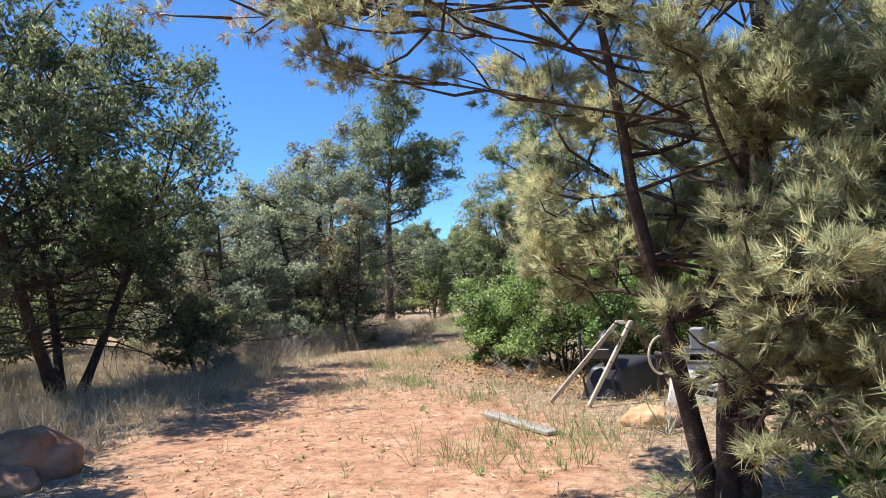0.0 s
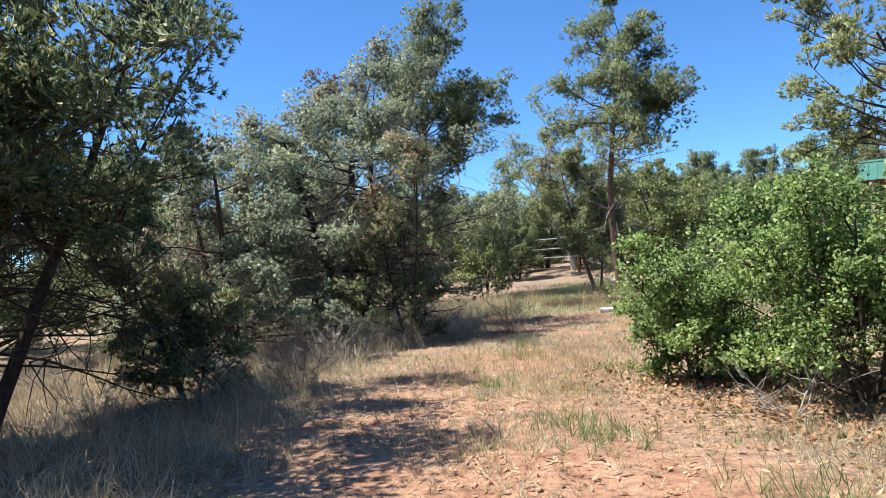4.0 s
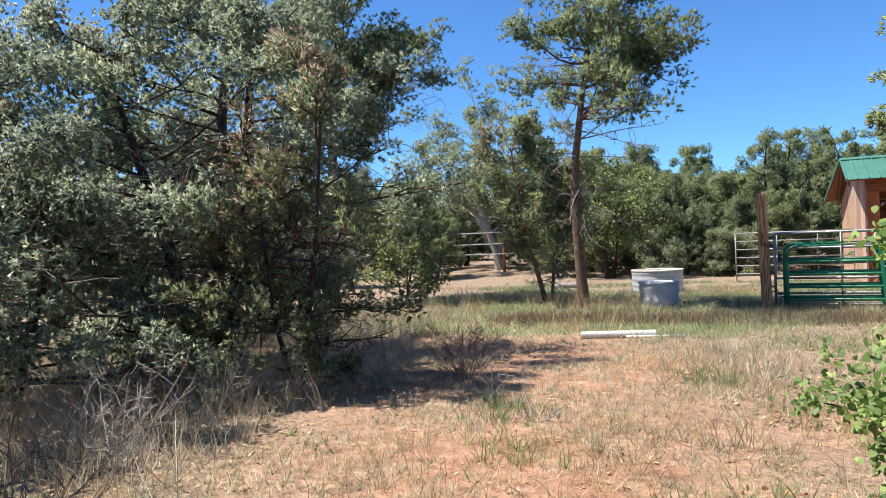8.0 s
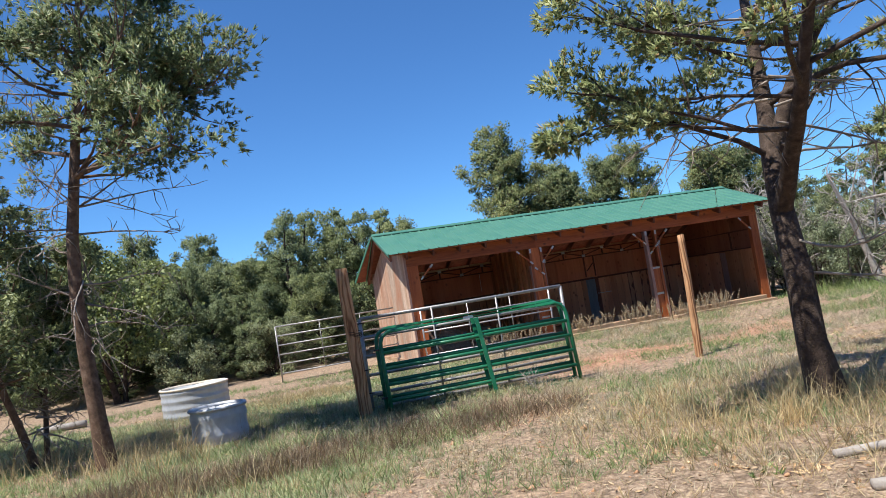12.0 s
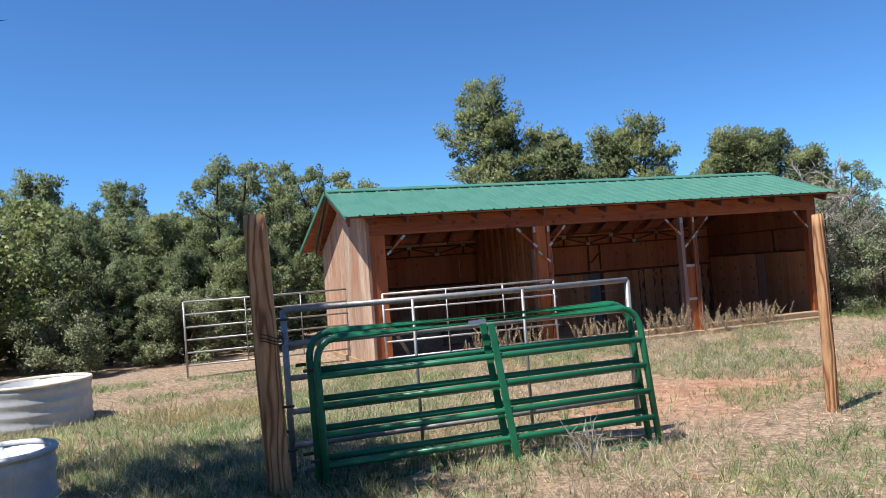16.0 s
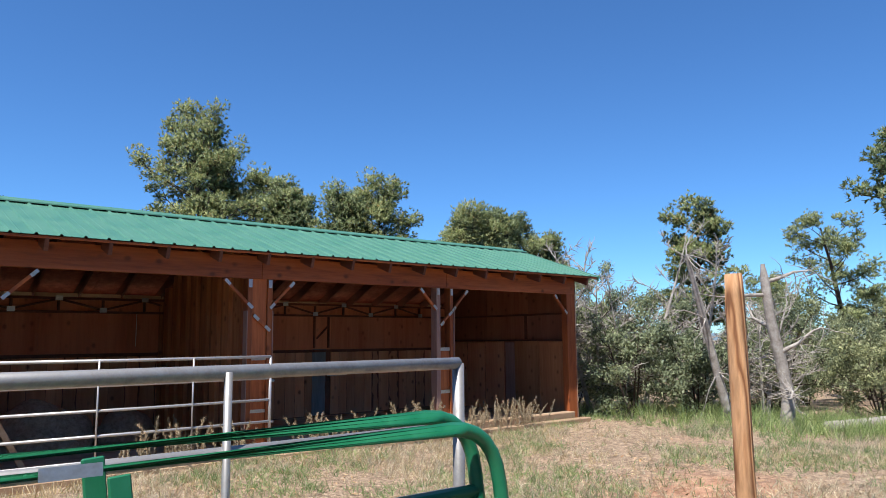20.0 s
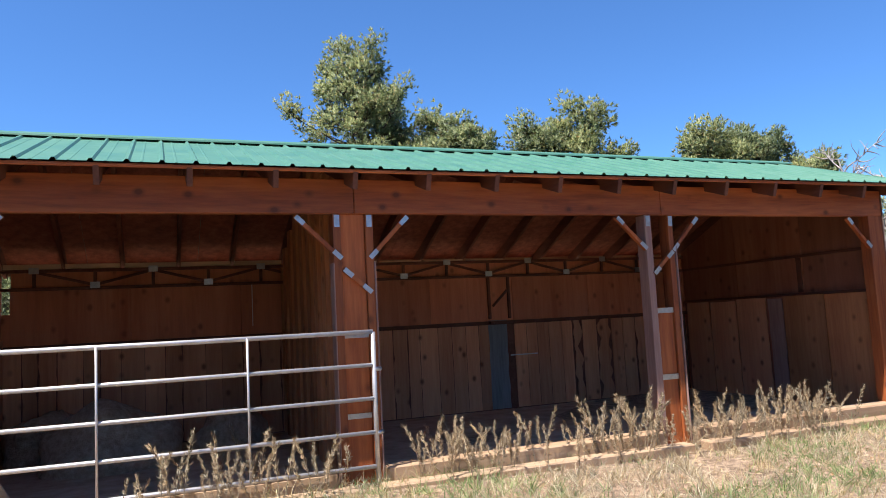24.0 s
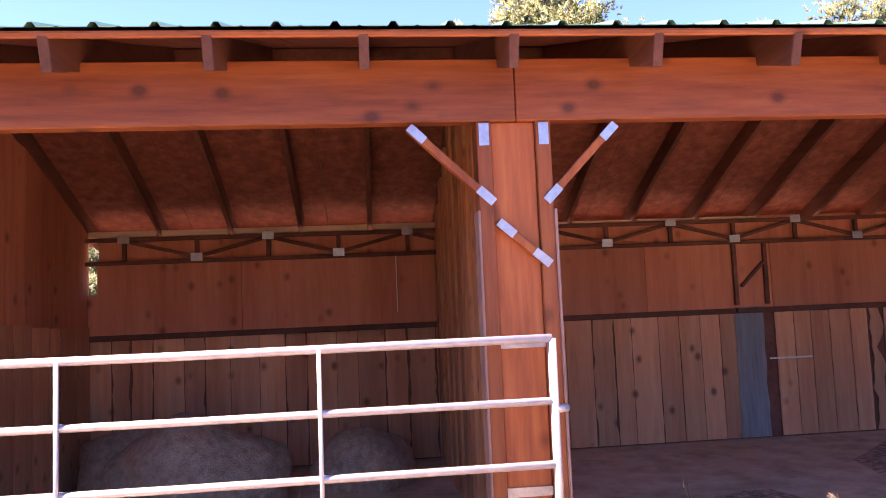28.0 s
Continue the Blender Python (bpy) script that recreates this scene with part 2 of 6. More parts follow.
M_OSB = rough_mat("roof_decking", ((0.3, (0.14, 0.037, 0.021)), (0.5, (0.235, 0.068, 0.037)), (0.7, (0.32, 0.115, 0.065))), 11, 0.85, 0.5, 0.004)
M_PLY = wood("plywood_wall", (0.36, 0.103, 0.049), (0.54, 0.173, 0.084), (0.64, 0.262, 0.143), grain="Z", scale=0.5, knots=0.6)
# darker copy of the plywood: the right bay's shade is in its colour
M_PLYSHADE = wood("shaded_plywood", (0.20, 0.065, 0.035), (0.31, 0.11, 0.06), (0.40, 0.17, 0.10), grain="Z", scale=0.5, knots=0.6)
M_SLAB = wood("slab_boards", (0.42, 0.15, 0.068), (0.60, 0.255, 0.125), (0.70, 0.37, 0.205), grain="Z", scale=0.7, knots=0.85)
M_SIDING = wood("weathered_siding", (0.30, 0.16, 0.10), (0.56, 0.385, 0.27), (0.76, 0.61, 0.48), grain="Z", scale=1.1, streak=0.4, stain=(0.42, 0.20, 0.115), rough=0.85)
M_PART = wood("partition_wood", (0.28, 0.09, 0.035), (0.45, 0.18, 0.072), (0.57, 0.28, 0.13), grain="Z", scale=0.8, knots=0.6)
M_EDGEP = wood("painted_edge", (0.22, 0.12, 0.10), (0.34, 0.20, 0.165), (0.44, 0.30, 0.25), grain="Z")
M_BLUE = wood("grey_blue_board", (0.10, 0.115, 0.125), (0.175, 0.195, 0.205), (0.26, 0.28, 0.285), grain="Z")
M_PINEW = wood("raw_pine", (0.56, 0.38, 0.22), (0.72, 0.53, 0.34), (0.82, 0.66, 0.46), grain="X", scale=0.8)
M_TIE = wood("sill_timber", (0.34, 0.20, 0.115), (0.50, 0.33, 0.20), (0.62, 0.46, 0.31), grain="X", scale=0.8)
def cedar_mat():
    """Weathered cedar: wandering dark growth lines along the post, checks and knots."""
    m, nt, b = nodes_of("cedar_post")
    v = coords(nt, (1.0, 1.0, 0.16))
    w = nt.nodes.new("ShaderNodeTexWave")
    w.wave_type, w.bands_direction = "BANDS", "X"
    nt.links.new(v, w.inputs["Vector"])
    for key, val in (("Scale", 6.0), ("Distortion", 12.0), ("Detail", 2.0), ("Detail Scale", 1.4)):
        w.inputs[key].default_value = val
    n = tex_noise(nt, coords(nt, (9, 9, 1.1)), 2.0, 6, 0.65)
    col = ramp(nt, w.outputs["Fac"], ((0.03, (0.26, 0.115, 0.05)), (0.2, (0.44, 0.225, 0.105)), (0.7, (0.60, 0.35, 0.185))))
    col = mix(nt, 1.0, col, ramp(nt, n, ((0.3, (0.5, 0.48, 0.46)), (0.65, (1.15, 1.1, 1.05)))), "MULTIPLY")
    nt.links.new(col, b.inputs["Base Color"])
    b.inputs["Roughness"].default_value = 0.85
    bump(nt, b, math_node(nt, "ADD", w.outputs["Fac"], n), 0.7, 0.008)
    return m


M_CEDAR = cedar_mat()
M_GREYW = wood("grey_board", (0.17, 0.155, 0.14), (0.28, 0.26, 0.235), (0.40, 0.375, 0.34), grain="X")
M_HANDLE = wood("handle_wood", (0.36, 0.29, 0.21), (0.52, 0.45, 0.35), (0.66, 0.60, 0.49), grain="Z")
M_ROOF = metal("green_roof_paint", (0.06, 0.19, 0.13), 0.45, 0.0, (0.085, 0.225, 0.16), 3.0)
M_GATE = metal("green_gate_paint", (0.010, 0.135, 0.062), 0.35, 0.0, (0.022, 0.18, 0.09), 7.0)
M_GALV = metal("galvanised_steel", (0.40, 0.39, 0.385), 0.5, 0.55, (0.27, 0.26, 0.255), 16.0)
M_PIPE = metal("panel_tube", (0.62, 0.61, 0.61), 0.4, 0.55, (0.46, 0.45, 0.46), 10.0)
M_TANK = metal("weathered_tank", (0.55, 0.57, 0.60), 0.55, 0.35, (0.40, 0.43, 0.47), 5.0)
M_CREAM = rough_mat("pale_rim", ((0.3, (0.55, 0.47, 0.37)), (0.6, (0.70, 0.63, 0.52))), 6, 0.8, 0.3)
M_PLATE = metal("bracket_plate", (0.55, 0.56, 0.58), 0.35, 0.8, None, 30.0)
M_BLACK = rough_mat("black_plastic", ((0.3, (0.018, 0.018, 0.02)), (0.7, (0.045, 0.045, 0.048))), 8, 0.5, 0.15)
M_DARKM = metal("dark_metal", (0.05, 0.05, 0.055), 0.5, 0.5, (0.11, 0.075, 0.055), 9.0)
M_WHITE = rough_mat("white_plastic", ((0.3, (0.62, 0.61, 0.60)), (0.7, (0.80, 0.80, 0.79))), 4, 0.45, 0.1)
M_GREYP = rough_mat("grey_plastic", ((0.3, (0.20, 0.21, 0.22)), (0.7, (0.33, 0.34, 0.35))), 4, 0.5, 0.1)
M_TAPE = rough_mat("white_tape", ((0.3, (0.66, 0.66, 0.62)), (0.7, (0.80, 0.80, 0.77))), 4, 0.6, 0.1)
M_PVC = rough_mat("pale_pipe", ((0.3, (0.56, 0.55, 0.52)), (0.7, (0.76, 0.75, 0.72))), 3, 0.55, 0.1)
M_MOUND = rough_mat("tan_mound_surface", ((0.3, (0.30, 0.20, 0.125)), (0.5, (0.46, 0.33, 0.22)), (0.7, (0.58, 0.45, 0.32))), 18, 0.95, 0.9, 0.03)
M_FLOOR = rough_mat("barn_dirt", ((0.3, (0.34, 0.225, 0.135)), (0.5, (0.50, 0.35, 0.225)), (0.7, (0.61, 0.46, 0.32))), 4, 0.95, 0.6, 0.02)
# the blue of the distant haze is put into the ridge colour
M_HILL = rough_mat("hazy_hill", ((0.35, (0.10, 0.16, 0.20)), (0.65, (0.15, 0.22, 0.27))), 0.004, 1.0, 0.0)
M_WIRE = metal("rusty_wire", (0.10, 0.06, 0.04), 0.7, 0.5)


# ---- building blocks ----
def np_mesh(name, verts, tris, mats, smooth=False, normals=None):
    me = bpy.data.meshes.new(name)
    verts, tris = np.asarray(verts, np.float32), np.asarray(tris, np.int32)
    n = tris.shape[1]
    me.vertices.add(len(verts))
    me.vertices.foreach_set("co", verts.ravel())
    me.loops.add(tris.size)
    me.loops.foreach_set("vertex_index", tris.ravel())
    me.polygons.add(len(tris))
    me.polygons.foreach_set("loop_start", np.arange(0, tris.size, n, dtype=np.int32))
    if smooth:
        me.polygons.foreach_set("use_smooth", np.ones(len(tris), bool))
    me.materials.append(mats)
    me.update(calc_edges=True)
    me.validate()
    if normals is not None:
        a = me.attributes.new("custom_normal", "FLOAT_VECTOR", "POINT")
        a.data.foreach_set("vector", np.asarray(normals, np.float32).ravel())
        me.update()
    return me


def hang(name, me, parent, label="", m=None):
    ob = new(name, me)
    ob.parent = parent
    if m is not None:
        ob.matrix_basis = m
    return tagged(ob, label)


def part(name, bm, material, parent, label="", smooth=False, m=None):
    me = bpy.data.meshes.new(name)
    for f in bm.faces:
        f.smooth = smooth
    bm.to_mesh(me)
    bm.free()
    me.materials.append(material)
    return hang(name, me, parent, label, m)


def thing(name, at, label, category, group="", kind="", turn=0.0):
    ob = new(name)
    ob.empty_display_size = 0.2
    ob.matrix_basis = pose(*at, 0, 0, turn)
    return tagged(ob, label, category, group, kind)


def box(x0, x1, y0, y1, z0, z1, bev=0.004, bm=None):
    bm = bm or bmesh.new()
    co = [(x, y, z) for x in (x0, x1) for y in (y0, y1) for z in (z0, z1)]
    v = [bm.verts.new(c) for c in co]
    made = [bm.faces.new([v[i] for i in f]) for f in ((0, 1, 3, 2), (4, 6, 7, 5), (0, 4, 5, 1), (2, 3, 7, 6), (0, 2, 6, 4), (1, 5, 7, 3))]
    if bev:
        es = list({e for f in made for e in f.edges})
        bmesh.ops.bevel(bm, geom=es, offset=bev, segments=1, affect="EDGES", profile=0.5)
    return bm


def strut(a, b, w, h, up=(0, 0, 1), bev=0.004):
    """A squared timber from a to b."""
    a, b = Vector(a), Vector(b)
    d = b - a
    bm = box(-w / 2, w / 2, 0, d.length, -h / 2, h / 2, bev)
    y = d.normalized()
    x = y.cross(Vector(up)).normalized()
    z = x.cross(y)
    bm.transform(Matrix.Translation(a) @ Matrix((x, y, z)).transposed().to_4x4())
    return bm


def tube_arrays(pts, radii, k=6):
    pts = np.asarray(pts, float)
    d = np.gradient(pts, axis=0)
    d /= np.linalg.norm(d, axis=1)[:, None] + 1e-9
    ref = np.array((0.0, 0.0, 1.0)) if abs(d[0][2]) < 0.8 else np.array((1.0, 0.0, 0.0))
    s = np.cross(d, ref)
    s /= np.linalg.norm(s, axis=1)[:, None] + 1e-9
    u = np.cross(s, d)
    a = np.linspace(0, 2 * math.pi, k, endpoint=False)
    ring = s[:, None, :] * np.cos(a)[None, :, None] + u[:, None, :] * np.sin(a)[None, :, None]
    v = (pts[:, None, :] + ring * np.asarray(radii, float)[:, None, None]).reshape(-1, 3)
    n = len(pts)
    i, j = np.meshgrid(np.arange(n - 1), np.arange(k), indexing="ij")
    q = np.stack((i * k + j, i * k + (j + 1) % k, (i + 1) * k + (j + 1) % k, (i + 1) * k + j), -1).reshape(-1, 4)
    return v, q


def join_tubes(name, tubes, material, smooth=True):
    vs, qs, n = [], [], 0
    for v, q in tubes:
        vs.append(v)
        qs.append(q + n)
        n += len(v)
    return np_mesh(name, np.concatenate(vs), np.concatenate(qs), material, smooth)


def pipe(name, pts, r, material, parent, k=10, label=""):
    """A capped round pipe along points."""
    pts = [Vector(p) for p in pts]
    e0, e1 = (pts[1] - pts[0]).normalized() * 0.002, (pts[-1] - pts[-2]).normalized() * 0.002
    full = [pts[0], pts[0] + e0 * 0.1] + pts[1:-1] + [pts[-1] - e1 * 0.1, pts[-1]]
    radii = [r * 0.05] + [r] * (len(full) - 2) + [r * 0.05]
    return hang(name, join_tubes(name, [tube_arrays(full, radii, k)], material), parent, label)


def lathe(profile, k=32, bm=None):
    bm = bm or bmesh.new()
    rings = [[bm.verts.new((r * math.cos(2 * math.pi * i / k), r * math.sin(2 * math.pi * i / k), z)) for i in range(k)] for r, z in profile]
    for a, b in zip(rings, rings[1:]):
        for i in range(k):
            bm.faces.new((a[i], a[(i + 1) % k], b[(i + 1) % k], b[i]))
    return bm


def arc(a, c, b, n=6):
    """Points of a rounded corner from a to b with the corner c."""
    a, b, c = Vector(a), Vector(b), Vector(c)
    return [(1 - t) ** 2 * a + 2 * t * (1 - t) * c + t * t * b for t in (i / n for i in range(n + 1))]


def unit(v):
    return v / (np.linalg.norm(v, axis=-1, keepdims=True) + 1e-9)


def facing(v, tris, N):
    """Turns each small face so that it looks the way of the clump's surface, N per corner point."""
    out = np.einsum("ij,ij->i", np.cross(v[tris[:, 1]] - v[tris[:, 0]], v[tris[:, 2]] - v[tris[:, 0]]), N[tris[:, 0]]) < 0
    tris[out] = tris[out][:, ::-1]
    return tris


def tufts(P, D, N, count, length, width, spread, rng):
    """Needles: one thin triangle each, count at every point P about the way D, shaded as part of a clump with the normals N."""
    n = len(P)
    d = unit(np.repeat(D, count, 0) + rng.normal(size=(n * count, 3)) * spread)
    base = np.repeat(P, count, 0) + rng.normal(size=(n * count, 3)) * length * 0.12
    side = unit(np.cross(d, rng.normal(size=(n * count, 3)))) * (width * rng.uniform(0.6, 1.3, (n * count, 1)))
    tip = base + d * (length * rng.uniform(0.6, 1.25, (n * count, 1)))
    v = np.stack((base - side, base + side, tip), 1).reshape(-1, 3)
    nn = unit(np.repeat(N, count, 0) + rng.normal(size=(n * count, 3)) * 0.35 + d * 0.15)
    nn = np.repeat(nn, 3, 0)
    return v, facing(v, np.arange(len(v)).reshape(-1, 3), nn), nn


def leaves(P, D, N, count, length, width, spread, rng, fine=True):
    """Broad leaves: a folded four-cornered blade each."""
    n = len(P) * count
    d = unit(np.repeat(D, count, 0) * 0.5 + rng.normal(size=(n, 3)) * spread)
    base = np.repeat(P, count, 0) + rng.normal(size=(n, 3)) * length * 0.7
    out = np.repeat(N, count, 0)
    side = unit(np.cross(d, out + rng.normal(size=(n, 3)) * 0.6))
    up = np.cross(side, d)
    s = rng.uniform(0.65, 1.25, (n, 1))
    tip = base + d * length * s
    low, mid = base + d * length * 0.3 * s, base + d * length * 0.68 * s
    v = np.stack((base, low + side * width * 0.8 * s + up * width * 0.3, mid + side * width * s + up * width * 0.35, tip,
                  mid - side * width * s + up * width * 0.35, low - side * width * 0.8 * s + up * width * 0.3), 1).reshape(-1, 3)
    nn = unit(out * 0.7 + unit(up) * np.sign(np.einsum("ij,ij->i", up, out))[:, None] * 0.75 + rng.normal(size=(n, 3)) * 0.15)
    if not fine:
        v = v.reshape(n, 6, 3)[:, (0, 2, 3, 4)].reshape(-1, 3)
        i, nn = np.arange(n)[:, None] * 4, np.repeat(nn, 4, 0)
        return v, facing(v, np.concatenate((i + np.array([[0, 1, 2]]), i + np.array([[0, 2, 3]])), 0), nn), nn
    i = np.arange(n)[:, None] * 6
    f = np.concatenate([i + np.array([t]) for t in ((0, 1, 5), (1, 2, 5), (2, 4, 5), (2, 3, 4))], 0)
    nn = np.repeat(nn, 6, 0)
    return v, facing(v, f, nn), nn


# ---- ground ----
TRACK = [(1.2, -3.0), (-0.4, 1.4), (-3.0, 4.2), (-5.6, 7.4), (-7.6, 11.2), (-8.6, 15.0), (-9.6, 18.6)]
TRACK2 = [(-7.6, 11.5), (-6.6, 16.0), (-4.6, 19.8), (-2.4, 22.2), (-1.6, 25.0)]


def track_gap(x, y, line):
    best = np.full(np.shape(x), 1e9)
    for (ax, ay), (bx, by) in zip(line, line[1:]):
        dx, dy = bx - ax, by - ay
        t = np.clip(((x - ax) * dx + (y - ay) * dy) / (dx * dx + dy * dy), 0, 1)
        best = np.minimum(best, np.hypot(x - ax - t * dx, y - ay - t * dy))
    return best


def step(a, b, x):
    t = np.clip((x - a) / (b - a), 0, 1)
    return t * t * (3 - 2 * t)


def wob(x, y, s, k=0.0):
    return np.sin(x * s + 1.7 * np.sin(y * s * 0.7 + k)) * np.cos(y * s * 1.13 + 1.3 * np.sin(x * s * 0.61 + 2 * k))


def height(x, y):
    x, y = np.asarray(x, float), np.asarray(y, float)
    z = -0.06 * step(18.0, 21.0, y) - 0.05 * step(22.5, 25.5, y) - 0.07 * step(-5.0, -3.0, x) * step(18.5, 21.0, y) * (1 - step(23.5, 26.0, y))
    z = z + 0.018 * wob(x, y, 1.3) + 0.012 * wob(x, y, 3.4, 1.0) + 0.05 * wob(x, y, 0.37, 2.0) * step(2.0, 5.0, track_gap(x, y, TRACK))
    z = z + 0.22 * step(33, 37, y) * step(3, -4, x) + 5.0 * step(45, 160, np.hypot(x + 8, y - 20)) * step(10, -40, x - 0.4 * y)
    z = z - 0.25 * step(5.5, 9.0, x) * step(18, 24, y) - 9.0 * step(22, 150, x) * step(-5, 20, y)
    return z


def ground():
    u = np.linspace(-1, 1, 281)
    g = np.sinh(u * 5.2) / np.sinh(5.2)
    xs, ys = -5.5 + 17 * u + 1500 * g, 14.0 + 20 * u + 1500 * g
    X, Y = np.meshgrid(xs, ys, indexing="ij")
    Z = height(X, Y)
    n = len(u)
    i, j = np.meshgrid(np.arange(n - 1), np.arange(n - 1), indexing="ij")
    q = np.stack((i * n + j, (i + 1) * n + j, (i + 1) * n + j + 1, i * n + j + 1), -1).reshape(-1, 4)
    me = np_mesh("ground", np.stack((X, Y, Z), -1).reshape(-1, 3), q, M_SOIL, True)
    d = np.minimum(track_gap(X, Y, TRACK), track_gap(X, Y, TRACK2) + 1.9)
    bare = 1 - step(0.5, 2.6, d) + 0.35 * wob(X, Y, 0.9, 0.5) * step(0.3, 2.0, d)
    bare = bare * (1 - 0.5 * step(6.5, 9.5, Y - 0.4 * (X + 5)))
    bare = np.maximum(bare, 0.75 * step(24.6, 23.2, Y) * step(22.0, 23.2, Y) * step(-6, -4, X) * step(3, 1, X))
    a = me.attributes.new("bare", "FLOAT", "POINT")
    a.data.foreach_set("value", np.clip(bare, 0, 1).astype(np.float32).ravel())
    tagged(new("ground", me), "red sandy soil with dry litter and patchy weeds", "ground", kind="structure")


ground()


def gz(x, y):
    return float(height(x, y))


# ---- trees ----
def limb_path(p, d, length, n, rng, lift=0.15, kink=0.12):
    pts, d = [np.array(p, float)], np.array(d, float)
    for _ in range(n):
        d = d + rng.normal(size=3) * kink + np.array((0, 0, lift / n))
        d /= np.linalg.norm(d)
        pts.append(pts[-1] + d * length / n)
    return np.array(pts)


def tree_frame(rng, h, r, stems, base_r, low, limbs, subs, lean=(0, 0), droop=0.0, top=0.35, rise=0.25, flat=1.0, allow=None, fan=1.0, aimed=(), fork=0.0):
    """Stems, limbs and twigs as tubes, and the places and ways of the foliage."""
    tubes, P, D = [], [], []
    for s in range(stems):
        a0 = rng.uniform(0, 6.28) if s == 0 else a0 + 6.28 / stems + rng.uniform(-0.3, 0.3)
        out = 0.0 if stems == 1 else rng.uniform(0.12, 0.32) * fan
        d = np.array((lean[0] + math.cos(a0) * out, lean[1] + math.sin(a0) * out, 1.0))
        hh = h * (1.0 if s == 0 else rng.uniform(0.6, 0.92)) * 0.93
        p0 = np.array((math.cos(a0), math.sin(a0), 0)) * (0 if stems == 1 else base_r * 1.1 * fan)
        p0[2] = -0.08
        br = base_r * (1.0 if s == 0 else rng.uniform(0.6, 0.85))
        if fork and s == 0:
            p0 = np.array((0, 0, -0.08))
        if fork and s:
            k = int(fork * 9) + s - 1
            p0, br, hh = first[k], base_r * (1 - 0.75 * k / 9) * 0.85, h * (1 - k / 9) * rng.uniform(0.75, 0.95)
            d = np.array((math.cos(a0) * 0.55, math.sin(a0) * 0.55, 0.8))
        trunk = limb_path(p0, unit(d), hh, 9, rng, 0.0, 0.035 if not fork else 0.11)
        if s == 0:
            first = trunk
        tr = br * np.linspace(1, 0.12, 10) ** 0.8
        tr[0] *= 1.0 if fork and s else 1.3
        tubes.append(tube_arrays(trunk, tr, 8))
        mine = [a for n, a in enumerate(aimed) if n % stems == s]
        for li in range(limbs // stems + len(mine)):
            f = low + (1 - low) * ((li + rng.uniform(0, 0.9)) / (limbs // stems))
            f = max(0.02, min(f, 0.985))
            k = f * 9
            i = int(k)
            p = trunk[i] + (trunk[min(i + 1, 9)] - trunk[i]) * (k - i)
            g = (f - low) / (1 - low)
            ln = r * (top + (1 - top) * (1 - g) ** 0.8) * (0.55 + 0.45 * min(1, g * 5 + 0.4)) * rng.uniform(0.65, 1.15)
            az = li * 2.4 + rng.uniform(-0.5, 0.5) + s
            dd = unit(np.array((math.cos(az), math.sin(az), (rise - droop) + 0.55 * g * g)))
            if li >= limbs // stems:
                az, f, ln = mine[li - limbs // stems]
                p = trunk[int(f * 9)]
                g = f
                dd = unit(np.array((math.cos(az), math.sin(az), rng.uniform(-0.05, 0.3))))
            lp = limb_path(p, dd, ln, 5, rng, 0.35 - droop, 0.14)
            if allow and not allow(lp):
                continue
            lr = max(min(0.012, base_r * 0.4), br * 0.34 * (1 - 0.7 * g)) * np.linspace(1, 0.2, 6)
            tubes.append(tube_arrays(lp, lr, 5))
            for sb in range(subs):
                t = rng.uniform(0.4, 1.0) * 5
                j = min(int(t), 4)
                q = lp[j] + (lp[j + 1] - lp[j]) * (t - j)
                sd = unit(unit(lp[j + 1] - lp[j]) * 0.8 + rng.normal(size=3) * np.array((0.6, 0.6, 0.4 * flat)))
                sl = ln * rng.uniform(0.16, 0.36) * (1.15 - 0.5 * t / 5) + 0.08
                sp = limb_path(q, sd, sl, 3, rng, 0.3 - droop * 1.4, 0.2)
                tubes.append(tube_arrays(sp, np.array((0.011, 0.008, 0.005, 0.002)) * (0.6 + h * 0.1) * (1.0 if base_r > 0.02 else 0.4), 4))
                P.append(sp[-1:])
                D.append(sp[-1:] - sp[-2:-1])
                if rng.random() < 0.4:
                    P.append(sp[1:2])
                    D.append(sp[1:2] - sp[0:1])
    return tubes, np.concatenate(P), unit(np.concatenate(D))


def crown_points(P, D, per, spread, rng, sag=0.0):
    """Rounded clumps of shoots about the twig ends, pointing outwards, flat below; with the normals of the clumps' surface."""
    n = len(P)
    o = unit(rng.normal(size=(n * per, 3)) + np.array((0, 0, 0.25)))
    size = np.repeat(rng.uniform(0.55, 1.4, (n, 1)), per, 0) * spread
    stretch = np.where(o[:, 2:] < 0, 0.5 + 1.6 * sag, 0.8) * np.array((0, 0, 1.0)) + np.array((1.0, 1.0, 0.0))
    q = np.repeat(P, per, 0) + o * stretch * size * rng.random((n * per, 1)) ** 0.4
    mid = np.array((*np.median(P[:, :2], 0), 0))
    away = unit((q - mid) * np.array((1, 1, 0)))
    N = unit(o * 0.7 + away * 0.2 + np.array((0, 0, 0.75)))
    return q, unit(np.repeat(D, per, 0) * 0.45 + o * 0.8 + np.array((0, 0, 0.25 - 1.2 * sag))), N


